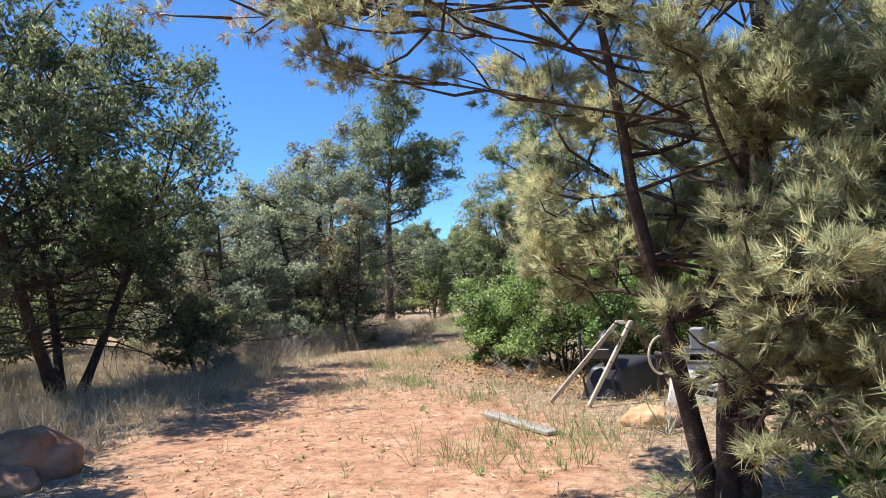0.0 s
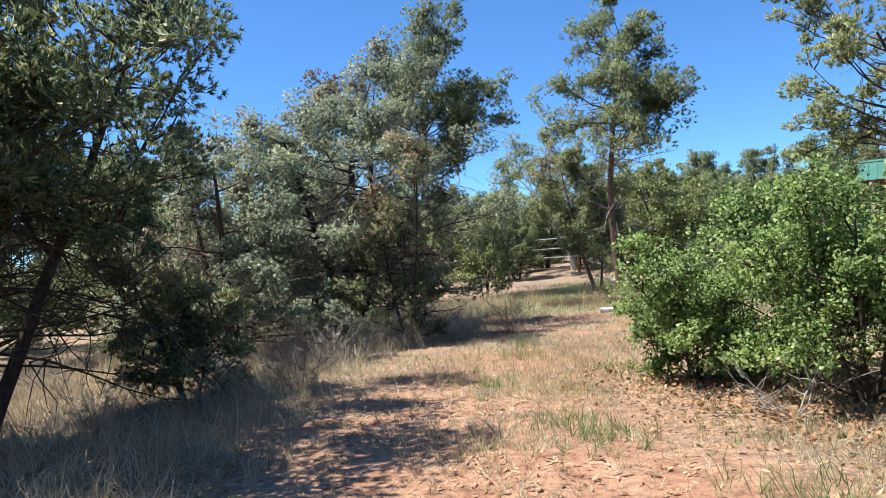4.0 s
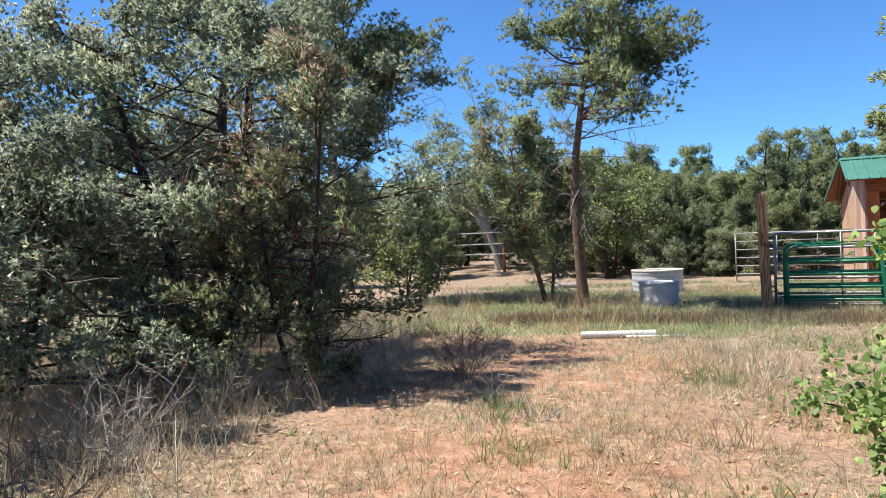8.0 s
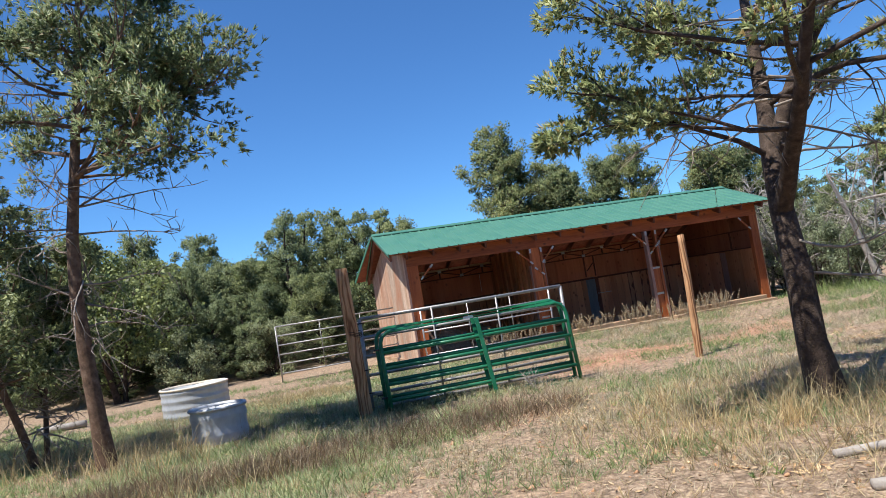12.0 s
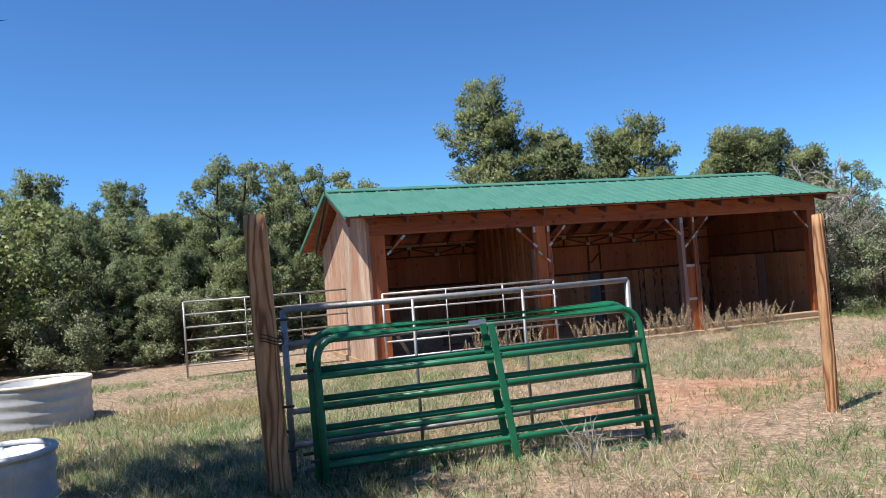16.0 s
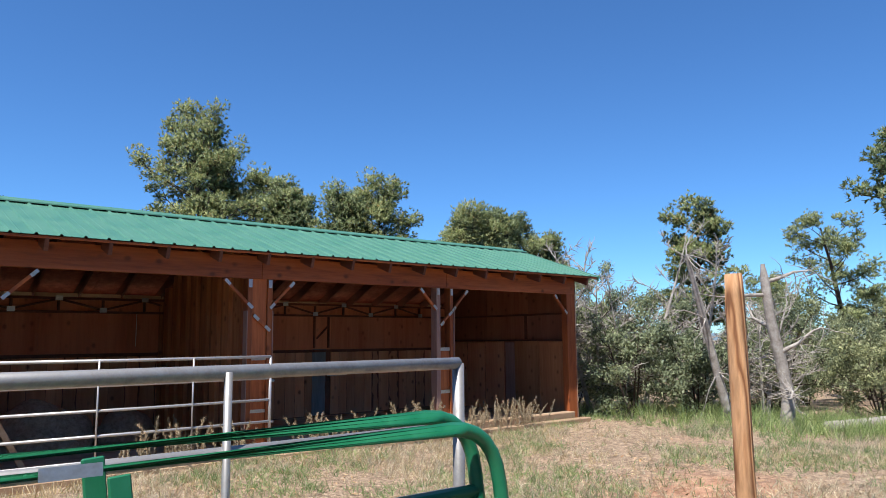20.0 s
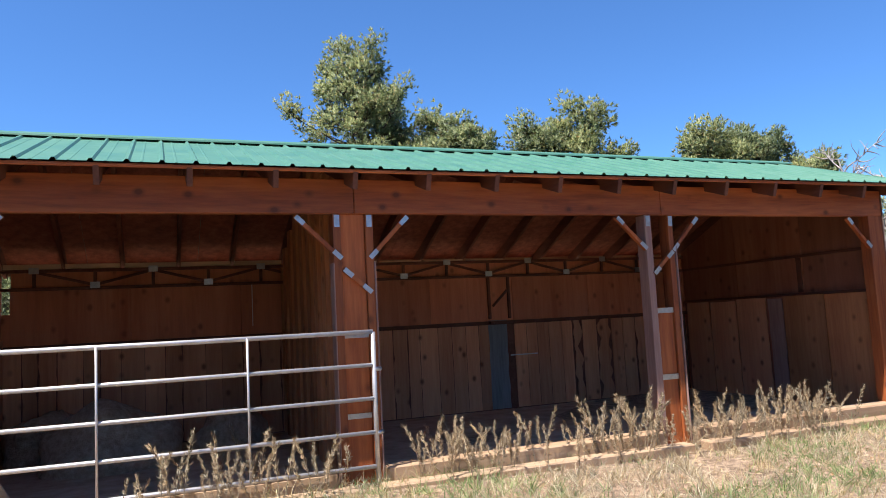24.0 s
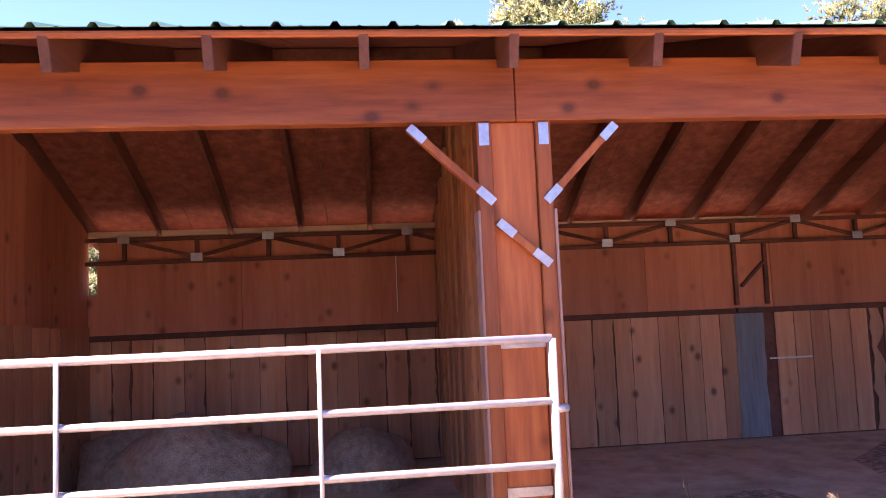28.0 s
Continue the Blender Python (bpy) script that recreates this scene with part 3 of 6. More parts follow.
def tree(name, at, h, r, seed, label, kind="pinyon", stems=1, base_r=0.14, low=0.22, limbs=26, subs=7, per=9, needles=9,
         size=0.085, width=0.005, lean=(0, 0), bark=None, leafmat=None, group="", keep=None, dead=0, clump=0.09, droop=0.0, top=0.35, rise=0.25, brown=0, allow=None, fan=1.0, aimed=(), fork=0.0, greydead=False, reach=(0.35, 0.8)):
    rng = np.random.default_rng(seed)
    root = thing(name, (at[0], at[1], gz(at[0], at[1]) if len(at) < 3 else at[2]), label, "shrub" if "shrub" in name or "brush" in name else "tree", group)
    tubes, P, D = tree_frame(rng, h, r, stems, base_r, low, limbs, subs, lean, droop, top, rise, 1.0, allow, fan, aimed, fork)
    dry = []
    for _ in range(dead):
        z = rng.uniform(0.12, max(low * 1.6, 0.5)) * h
        az = rng.uniform(0, 6.28)
        p0 = np.array((lean[0] * z, lean[1] * z, z))
        lp = limb_path(p0, unit(np.array((math.cos(az), math.sin(az), rng.uniform(-0.3, 0.3)))), r * rng.uniform(*reach), 6, rng, -0.1, 0.13)
        if allow and not allow(lp):
            continue
        dry.append(tube_arrays(lp, np.linspace(0.014, 0.003, 7), 4))
        for j in (2, 3, 4, 5, 6):
            for _ in range(2):
                tw = limb_path(lp[j], unit(unit(lp[j] - lp[j - 1]) * 0.5 + rng.normal(size=3) * 0.7), r * rng.uniform(0.14, 0.3), 3, rng, 0, 0.3)
                dry.append(tube_arrays(tw, np.linspace(0.007, 0.002, 4), 3))
    if dry and greydead:
        hang("deadwood", join_tubes("deadwood", dry, M_TWIG), root, "bare grey dead branches")
    else:
        tubes += dry
    hang("trunk", join_tubes("trunk", tubes, bark or M_BARK), root)
    p, d, nrm = crown_points(P, D, per, clump, rng, 0.5 if kind == "juniper" else 0.0)
    world_p = p + np.array(root.location)
    if keep is not None:
        ok = keep(world_p)
        p, d, nrm = p[ok], d[ok], nrm[ok]
    if kind == "oak":
        v, f, vn = leaves(p, d, nrm, needles, size, width, 0.8, rng, size < 0.06)
        hang("crown", np_mesh("crown", v, f, leafmat or M_OAK, normals=vn), root)
    elif kind != "bare":
        nb = int(len(p) * brown)
        if nb:
            pick = np.argsort(p[:, 0] * 0.6 + p[:, 2] * -0.5 + rng.normal(size=len(p)) * 0.5)[:nb]
            v, f, vn = tufts(p[pick], d[pick], nrm[pick], needles, size, width, 0.55, rng)
            hang("dead_foliage", np_mesh("dead_foliage", v, f, M_BROWNN, normals=vn), root, "brown dead needles")
            p, d, nrm = np.delete(p, pick, 0), np.delete(d, pick, 0), np.delete(nrm, pick, 0)
        v, f, vn = tufts(p, d, nrm, needles, size, width, 0.55 if kind == "pinyon" else 0.8, rng)
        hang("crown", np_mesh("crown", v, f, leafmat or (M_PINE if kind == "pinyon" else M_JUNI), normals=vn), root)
    return root


def clear_walk(q):
    """Keeps twigs out of the walked line."""
    return ~((track_gap(q[:, 0], q[:, 1], [(-0.4, 1.4), (-3.0, 4.0), (-5.4, 6.7), (-7.6, 11.0)]) < 0.8) & (q[:, 2] < 2.15))


def start_limb(lp):
    """Limbs of the first pine: none low over the track."""
    q = lp + np.array((-1.25, 5.5, 0.0))
    return bool(clear_walk(q).all() and (lp[-1][0] > 0.5 or lp[-1][2] > 1.95 or (lp[-1][1] > 0.3 and lp[-1][2] > 1.15)) and lp[-1][1] > -2.7 and not (lp[-1][0] < -1.6 and lp[-1][1] > -0.5))


aim_rng = random.Random(4)
AIMED = [(math.radians(aim_rng.uniform(-100, 35)), aim_rng.uniform(0.24, 0.72), aim_rng.uniform(0.7, 1.9)) for _ in range(52)]
AIMED += [(math.radians(aim_rng.uniform(85, 170)), aim_rng.uniform(0.42, 0.85), aim_rng.uniform(1.4, 2.6)) for _ in range(15)]
AIMED += [(math.radians(aim_rng.uniform(192, 224)), aim_rng.uniform(0.74, 0.98), aim_rng.uniform(1.8, 2.9)) for _ in range(17)]
AIMED += [(math.radians(aim_rng.uniform(70, 190)), aim_rng.uniform(0.34, 0.62), aim_rng.uniform(0.6, 1.7)) for _ in range(27)]
AIMED += [(math.radians(aim_rng.uniform(-80, 70)), aim_rng.uniform(0.23, 0.45), aim_rng.uniform(0.6, 1.5)) for _ in range(27)]
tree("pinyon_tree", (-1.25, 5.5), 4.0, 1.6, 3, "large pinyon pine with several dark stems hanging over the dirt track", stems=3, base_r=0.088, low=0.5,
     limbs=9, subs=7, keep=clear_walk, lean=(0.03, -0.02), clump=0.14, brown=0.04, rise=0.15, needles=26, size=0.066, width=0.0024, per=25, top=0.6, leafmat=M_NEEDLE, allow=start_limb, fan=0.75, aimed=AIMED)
LOWBOUGH = [(math.radians(aim_rng.uniform(-60, 75)), aim_rng.uniform(0.34, 0.62), aim_rng.uniform(1.6, 2.9)) for _ in range(7)]
tree("pinyon_tree", (-10.4, 7.3), 5.7, 2.5, 5, "bushy dark pinyon pine with low bare branches beside the track", stems=3, base_r=0.095, low=0.34,
     limbs=84, subs=7, dead=80, per=36, needles=9, size=0.065, width=0.0095, top=0.85, clump=0.25, brown=0.12, fan=1.5, reach=(0.35, 0.95), aimed=LOWBOUGH,
     allow=lambda lp: lp[-1][0] * 0.6 + lp[-1][1] * 0.8 < 2.2)
tree("juniper_tree", (-11.9, 14.2), 5.1, 2.45, 8, "blue-green juniper with drooping sprays and brown dead patches", kind="juniper", stems=3, base_r=0.13, low=0.24,
     limbs=54, subs=6, per=64, needles=10, size=0.045, width=0.0095, droop=0.25, dead=70, bark=M_BARK, clump=0.23, top=0.42, brown=0.09, greydead=True, reach=(0.4, 0.9))
tree("juniper_tree", (-12.5, 12.2), 3.3, 2.0, 28, "low spreading juniper with pale sprays and rusty dead needles", kind="juniper", stems=3, base_r=0.08, low=0.06,
     limbs=39, subs=5, per=60, needles=10, size=0.042, width=0.009, droop=0.3, dead=60, bark=M_BARK, clump=0.22, top=0.35, brown=0.14, fan=1.3, greydead=True)
for n, (x, y, h, r) in enumerate(((-9.95, 9.25, 1.9, 0.75), (-10.3, 13.55, 3.1, 1.0), (-13.6, 16.2, 2.0, 0.8), (-13.9, 15.0, 1.7, 0.7))):
    tree("pinyon_sapling", (x, y), h, r, 200 + n, "young pinyon with brown dead inner needles under the larger trees", stems=2, base_r=0.035, low=0.05, limbs=26, subs=6, dead=24,
         per=22, needles=9, size=0.05, width=0.006, clump=0.13, top=0.5, brown=0.3, group="saplings on the bank")
tree("juniper_tree", (-15.4, 17.6), 3.9, 1.6, 9, "smaller green juniper beyond the blue-green one", kind="juniper", stems=2, base_r=0.09, low=0.15,
     limbs=30, subs=7, per=26, needles=7, size=0.08, width=0.012, clump=0.2, droop=0.2, dead=14, bark=M_BARKR, top=0.5)
SPREAD = [(math.radians(aim_rng.uniform(-75, 45)), aim_rng.uniform(0.62, 0.9), aim_rng.uniform(1.7, 2.6)) for _ in range(12)]
tree("pinyon_tree", (-16.0, 22.7), 7.7, 2.4, 12, "tall open-crowned pinyon pine with dead lower branches", base_r=0.17, low=0.5, limbs=30, subs=5, per=44,
     needles=8, size=0.085, width=0.0125, dead=64, bark=M_BARKR, clump=0.32, top=0.85, aimed=SPREAD, greydead=True, reach=(0.7, 1.3))
BOUGH = [(math.radians(aim_rng.uniform(-62, -8)), aim_rng.uniform(0.56, 0.78), aim_rng.uniform(1.4, 2.4)) for _ in range(15)]
tree("pinyon_tree", (-9.62, 21.4), 6.9, 1.5, 14, "slender pinyon pine with a bare pole-like lower trunk", base_r=0.105, low=0.58, limbs=24, subs=5, per=36,
     needles=8, size=0.075, width=0.0105, dead=34, bark=M_BARKR, clump=0.25, top=0.7, droop=0.05, aimed=BOUGH, allow=lambda lp: lp[-1][0] > -1.4, greydead=True, reach=(0.5, 1.1))
tree("juniper_tree", (-10.65, 22.6), 3.6, 1.05, 15, "bushy olive-brown young juniper close behind the slender pine", kind="juniper", stems=2, base_r=0.06, low=0.36, limbs=34, subs=5, per=44,
     needles=7, size=0.065, width=0.0115, dead=30, bark=M_BARKR, clump=0.19, top=0.75, brown=0.04, leafmat=M_NEEDLED, greydead=True)
GNARL = [(math.radians(aim_rng.uniform(128, 176)), aim_rng.uniform(0.4, 0.52), aim_rng.uniform(1.2, 1.9)) for _ in range(9)]
tree("pinyon_tree", (-3.1, 17.3), 5.6, 2.5, 18, "gnarled pinyon pine with a forked black trunk and dead twigs", stems=3, base_r=0.135, low=0.42, limbs=36, subs=5, per=44,
     needles=9, size=0.06, width=0.0095, dead=26, aimed=GNARL, lean=(-0.03, -0.03), top=0.85, clump=0.2, rise=0.15, fork=0.36, greydead=True, reach=(0.4, 0.75),
     allow=lambda lp: lp[-1][0] > -2.2 and lp[-1][1] < 1.2 and (lp[-1][2] > 1.8 or lp[-1][0] > -0.4))
tree("pinyon_tree", (-16.6, 35.8), 6.6, 2.7, 21, "pinyon pine with a pale forked trunk behind the tape fence", stems=3, base_r=0.17, low=0.25, limbs=48, subs=6, per=24,
     needles=7, size=0.10, width=0.017, dead=16, bark=M_DEAD, clump=0.33, top=0.85, fork=0.22)
tree("oak_tree", (-11.5, 32.6), 3.9, 2.1, 23, "dense dark green scrub oak at the edge of the clearing", kind="oak", stems=3, base_r=0.09, low=0.08, limbs=34, subs=6, per=14,
     needles=3, size=0.10, width=0.038, leafmat=M_SCRUB, clump=0.28, top=0.6)
tree("oak_shrub", (-0.3, 5.75), 0.95, 0.6, 26, "low dark green oak shrub at the foot of the first pine", kind="oak", stems=3, base_r=0.02, low=0.1, limbs=24, subs=5, per=9, needles=3, size=0.055, width=0.019, clump=0.11, top=0.7)
tree("oak_shrub", (-13.6, 21.9), 2.4, 1.0, 25, "small leafy oak shrub on the bank", kind="oak", stems=3, base_r=0.035, low=0.1, limbs=21, subs=5, per=11, needles=3, size=0.075, width=0.026,
     leafmat=M_SCRUB, clump=0.12, top=0.6)

BRUSH = [(-10.3, 11.9), (-10.45, 12.9), (-10.1, 13.2), (-9.6, 13.85), (-9.0, 14.3), (-11.1, 11.7), (-10.0, 8.3), (-9.4, 9.2), (-9.3, 10.1), (-11.0, 10.6), (-11.9, 10.9), (-10.9, 7.4), (-9.3, 14.9), (-10.2, 15.0), (-9.9, 11.2), (-12.6, 9.2)]
for n, (x, y) in enumerate(BRUSH):
    tree("dead_brush", (x, y), 0.55 + 0.3 * (n % 3) / 2, 0.36, 230 + n, "tangled grey dead brush on the shaded bank", kind="bare", stems=7, base_r=0.008, low=0.1, limbs=42, subs=6,
         bark=M_BRUSH if n % 4 == 0 else M_DEAD, dead=0, group="dead brush", top=0.6, fan=2.4)

# the oak thicket beside the track, shrub by shrub
THICKET = [(-5.5, 11.05, 1.4, 0.62), (-4.75, 11.35, 1.95, 0.9), (-4.2, 10.5, 1.9, 0.9), (-3.3, 10.3, 1.7, 0.9), (-2.4, 10.7, 1.7, 1.0), (-1.2, 10.4, 1.8, 1.1), (-3.7, 11.9, 1.95, 1.0), (-2.5, 12.1, 1.9, 1.1), (-0.6, 11.8, 1.9, 1.1), (0.2, 9.6, 1.8, 1.1)]
for n, (x, y, h, r) in enumerate(THICKET):
    tree("oak_shrub", (x, y), h * 0.8, r, 40 + n, "bright green scrub oak shrub in the thicket beside the track", kind="oak", stems=4, base_r=0.025, low=0.06, limbs=28, subs=6, per=14,
         needles=6, size=0.032, width=0.0115, group="oak thicket", clump=0.14, top=0.65, dead=6, rise=0.4)

# trees round the shed
BACK = [(0.85, 35.2, 6.65, 1.7), (2.33, 35.2, 5.3, 1.2), (3.5, 34.9, 5.1, 0.9), (4.75, 34.6, 5.5, 1.2), (7.35, 33.9, 4.9, 1.15), (8.5, 33.5, 5.05, 1.3), (9.7, 33.2, 4.4, 1.0), (4.2, 35.3, 5.2, 1.0), (8.0, 34.3, 4.9, 1.0), (1.55, 35.7, 6.0, 1.4)]
for n, (x, y, h, r) in enumerate(BACK):
    tree("pinyon_tree", (x, y), h, r, 60 + n, "green pinyon pine rising behind the shed roof", base_r=0.1, low=0.3, limbs=60, subs=3, per=40, needles=9, size=0.075, width=0.0095,
         group="pines behind the shed", clump=0.27, top=0.5)
tree("pinyon_tree", (9.9, 28.6), 4.75, 0.95, 71, "pinyon pine standing over the scrub", base_r=0.1, low=0.4, limbs=26, subs=6, per=22, needles=8, size=0.085, width=0.014, top=0.7, clump=0.22)
tree("pinyon_tree", (8.35, 23.3), 5.4, 1.1, 72, "pinyon pine with a high crown at the edge of the yard", base_r=0.09, low=0.66, limbs=24, subs=6, per=22, needles=8, size=0.085, width=0.014, top=0.7, clump=0.22)
for n, (x, y, h, r, lx) in enumerate(((6.2, 29.8, 3.6, 0.9, 0.1), (8.9, 27.4, 3.0, 1.1, -0.1), (6.5, 27.9, 4.1, 1.1, 0.05), (6.0, 28.6, 3.5, 1.0, -0.12), (7.3, 27.3, 3.6, 0.9, 0.1), (8.0, 26.2, 2.6, 1.1, 0.2))):
    tree("dead_tree", (x, y), h, r, 80 + n, "bare grey dead tree tangled with twigs", kind="bare", stems=2, base_r=0.05, low=0.2, limbs=34, subs=10, lean=(lx, 0), bark=M_DEAD, dead=30, group="dead trees", top=0.5)
for n, (x, y, h, r) in enumerate(((6.0, 27.7, 2.1, 0.9), (6.5, 26.7, 1.8, 0.9), (6.4, 29.4, 2.7, 1.1), (7.2, 30.2, 3.0, 1.2), (6.6, 31.0, 2.9, 1.0), (7.6, 29.0, 2.4, 1.2), (9.2, 26.6, 2.0, 1.2), (10.8, 25.2, 1.9, 1.2), (8.6, 30.5, 2.6, 1.3), (11.5, 27.5, 2.2, 1.3), (6.3, 31.5, 2.2, 1.0), (9.9, 30.7, 2.5, 1.2), (11.4, 29.4, 2.4, 1.3), (12.9, 27.6, 2.3, 1.3), (13.6, 25.4, 2.2, 1.3), (12.2, 24.0, 2.0, 1.2), (14.6, 29.6, 2.6, 1.4), (15.2, 27.0, 2.3, 1.4), (-7.6, 32.6, 1.5, 0.9), (-9.6, 31.6, 1.2, 0.8))):
    tree("oak_shrub", (x, y), h, r, 90 + n, "green scrub oak shrub at the edge of the yard", kind="oak", stems=4, base_r=0.03, low=0.06, limbs=26, subs=5, per=11, needles=6, size=0.061, width=0.0145,
         leafmat=M_SAGE, group="scrub round the yard", clump=0.14, top=0.65)


def snag():
    """A broken pale trunk with a bent dead limb."""
    rng = np.random.default_rng(5)
    root = thing("broken_snag", (6.25, 25.0, gz(6.25, 25.0)), "broken dead pine trunk with splintered top and bent grey limbs", "dead tree")
    main = np.array([(0, 0, -0.05), (0.12, 0, 0.5), (0.02, 0.05, 1.1), (-0.12, 0.1, 1.7), (-0.2, 0.12, 2.35), (-0.22, 0.13, 2.6)])
    tubes = [tube_arrays(main, (0.12, 0.1, 0.09, 0.08, 0.07, 0.03), 9)]
    for p0, d, ln in (((-0.2, 0.12, 2.3), (0.9, -0.3, 0.35), 1.1), ((-0.15, 0.1, 2.1), (-0.7, 0.5, 0.25), 1.2), ((0, 0, 1.2), (0.6, -0.6, 0.2), 0.9), ((0.1, 0, 0.6), (-0.8, -0.3, 0.1), 0.8), ((-0.1, 0.1, 1.6), (0.3, 0.9, 0.2), 1.0)):
        lp = limb_path(p0, unit(np.array(d)), ln, 6, rng, -0.2, 0.2)
        tubes.append(tube_arrays(lp, np.linspace(0.04, 0.006, 7), 6))
        for j in range(2, 7):
            for _ in range(3):
                tubes.append(tube_arrays(limb_path(lp[j], unit(rng.normal(size=3)), 0.45, 4, rng, -0.3, 0.3), np.linspace(0.009, 0.002, 5), 4))
    hang("trunk", join_tubes("trunk", tubes, M_DEAD), root)
    root2 = thing("broken_snag", (5.7, 26.0, gz(5.7, 26.0)), "leaning broken grey trunk with a pale torn tip", "dead tree")
    lp = np.array([(0.5, -0.1, -0.05), (0.3, 0, 0.8), (0.05, 0.05, 1.7), (-0.3, 0.1, 2.75)])
    tb = [tube_arrays(lp, (0.09, 0.07, 0.06, 0.035), 8)]
    for j in (1, 2, 3):
        for _ in range(4):
            tb.append(tube_arrays(limb_path(lp[j], unit(rng.normal(size=3)), 0.8, 5, rng, -0.3, 0.25), np.linspace(0.016, 0.002, 6), 4))
    hang("trunk", join_tubes("trunk", tb, M_DEAD), root2)


snag()

# the wood all round: a few trees built, then repeated
def far_tree(seed, h, r, kind):
    label = {"pinyon": "distant green pinyon pine", "juniper": "distant grey-green juniper in the wood"}[kind]
    return tree("pinyon_tree" if kind == "pinyon" else "juniper_tree", (-30 - seed, 70, 0), h, r, seed, label, kind=kind, base_r=0.11, low=0.06, limbs=56, subs=3, per=46, needles=6,
                size=0.08, width=0.0145, rise=0.12, leafmat=M_NEEDLED, group="surrounding wood", clump=0.27, top=0.36, stems=1 if seed % 2 else 2)


PROTO = [far_tree(101, 4.6, 2.0, "pinyon"), far_tree(102, 5.4, 2.2, "pinyon"), far_tree(103, 3.9, 1.8, "juniper"), far_tree(104, 5.0, 1.8, "pinyon"), far_tree(105, 4.3, 2.1, "juniper")]
wood_rng = random.Random(11)
placed = [(x, y) for x, y, *_ in BACK]


def plant(x, y, s, gap=1.7):
    if any((x - a) ** 2 + (y - b) ** 2 < gap * gap for a, b in placed):
        return
    placed.append((x, y))
    copy_thing(PROTO[wood_rng.randrange(5)], pose(x, y, gz(x, y) - 0.05, 0, 0, wood_rng.uniform(0, 360)) @ Matrix.Diagonal((s, s, s * wood_rng.uniform(0.9, 1.12), 1)))


for x, y, s in ((-6.54, 36.5, 1.04), (-4.65, 37.0, 1.08), (-3.62, 36.0, 1.03), (-8.05, 36.0, 0.94), (-9.35, 35.5, 0.96), (-10.55, 35.0, 0.91), (-11.4, 36.6, 0.9), (-10.0, 35.4, 0.82), (-8.4, 36.2, 0.86), (-6.8, 36.0, 1.02), (-5.0, 36.4, 1.0), (-3.4, 36.6, 0.86), (-13.2, 37.6, 1.0), (-9.3, 38.4, 0.95), (-6.2, 38.8, 1.05), (-7.6, 34.2, 0.72), (-12.6, 34.6, 0.8), (-7.9, 3.2, 0.95), (-11.6, 34.0, 0.75), (-14.6, 35.2, 0.85), (-15.4, 38.4, 1.0), (-11.0, 38.6, 1.0), (-8.0, 37.6, 0.95), (-4.6, 37.8, 0.95), (-2.2, 38.2, 0.95), (-12.2, 40.6, 1.15), (-9.6, 41.2, 1.2), (-7.0, 41.0, 1.15), (-4.4, 40.6, 1.1), (-1.6, 40.8, 1.0), (-17.8, 39.2, 1.05), (-20.0, 36.4, 1.0), (-22.4, 34.6, 0.95), (-18.4, 33.4, 0.8), (-8.2, 33.0, 0.62), (-5.4, 34.4, 0.7), (-13.4, 33.0, 0.6), (-9.2, 33.6, 0.7), (-6.2, 33.4, 0.75), (-14.2, 7.2, 0.95), (-16.6, 10.4, 1.0), (-17.2, 13.6, 1.0), (-18.4, 17.0, 0.95), (-14.8, 3.6, 1.0), (-18.6, 8.4, 1.1), (-20.6, 12.4, 1.1), (-20.2, 20.4, 1.05), (-12.4, 4.4, 0.8), (-17.0, 5.4, 1.0), (-21.5, 16.4, 1.1), (-22.0, 25.5, 1.1), (-20.4, 29.5, 1.0), (-22.5, 6.0, 1.1), (-19.8, 39.5, 1.2), (-23.5, 37.5, 1.2), (-24.5, 32.0, 1.1), (-27.5, 29.0, 1.1), (-13.5, 40.0, 1.1), (-16.5, 41.5, 1.15)):
    plant(x, y, s * (0.82 if y > 32 else 0.9), 1.0)
for _ in range(2200):
    x, y = wood_rng.uniform(-46, 38), wood_rng.uniform(-14, 66)
    yard = -15 < x < 5.5 and 16 < y < 33 or -19.5 < x < -9 and 15 < y < 36
    walked = track_gap(np.array(x), np.array(y), TRACK) < 6.5 or track_gap(np.array(x), np.array(y), TRACK2) < 7
    near = math.hypot(x + 8, y - 14)
    if yard or walked or (5 < x < 19 and 19 < y < 36) or (-6 < x < 9 and 24 < y < 33.6) or len(placed) > 235 or near < 9:
        continue
    if x > 16 and y > 8 and wood_rng.random() < 0.55:
        continue
    plant(x, y, wood_rng.uniform(0.72, 1.15), 2.2)
for n, o in enumerate(PROTO):
    o.matrix_basis = pose(-24 - 3.1 * n, 44 + 2.0 * n, gz(-24 - 3.1 * n, 44 + 2.0 * n) - 0.05)


# ---- low plants ----
def scatter(rng, n, x0, x1, y0, y1, want):
    x, y = rng.uniform(x0, x1, n), rng.uniform(y0, y1, n)
    ok = rng.random(n) < want(x, y)
    x, y = x[ok], y[ok]
    return np.stack((x, y, height(x, y) - 0.01), -1)


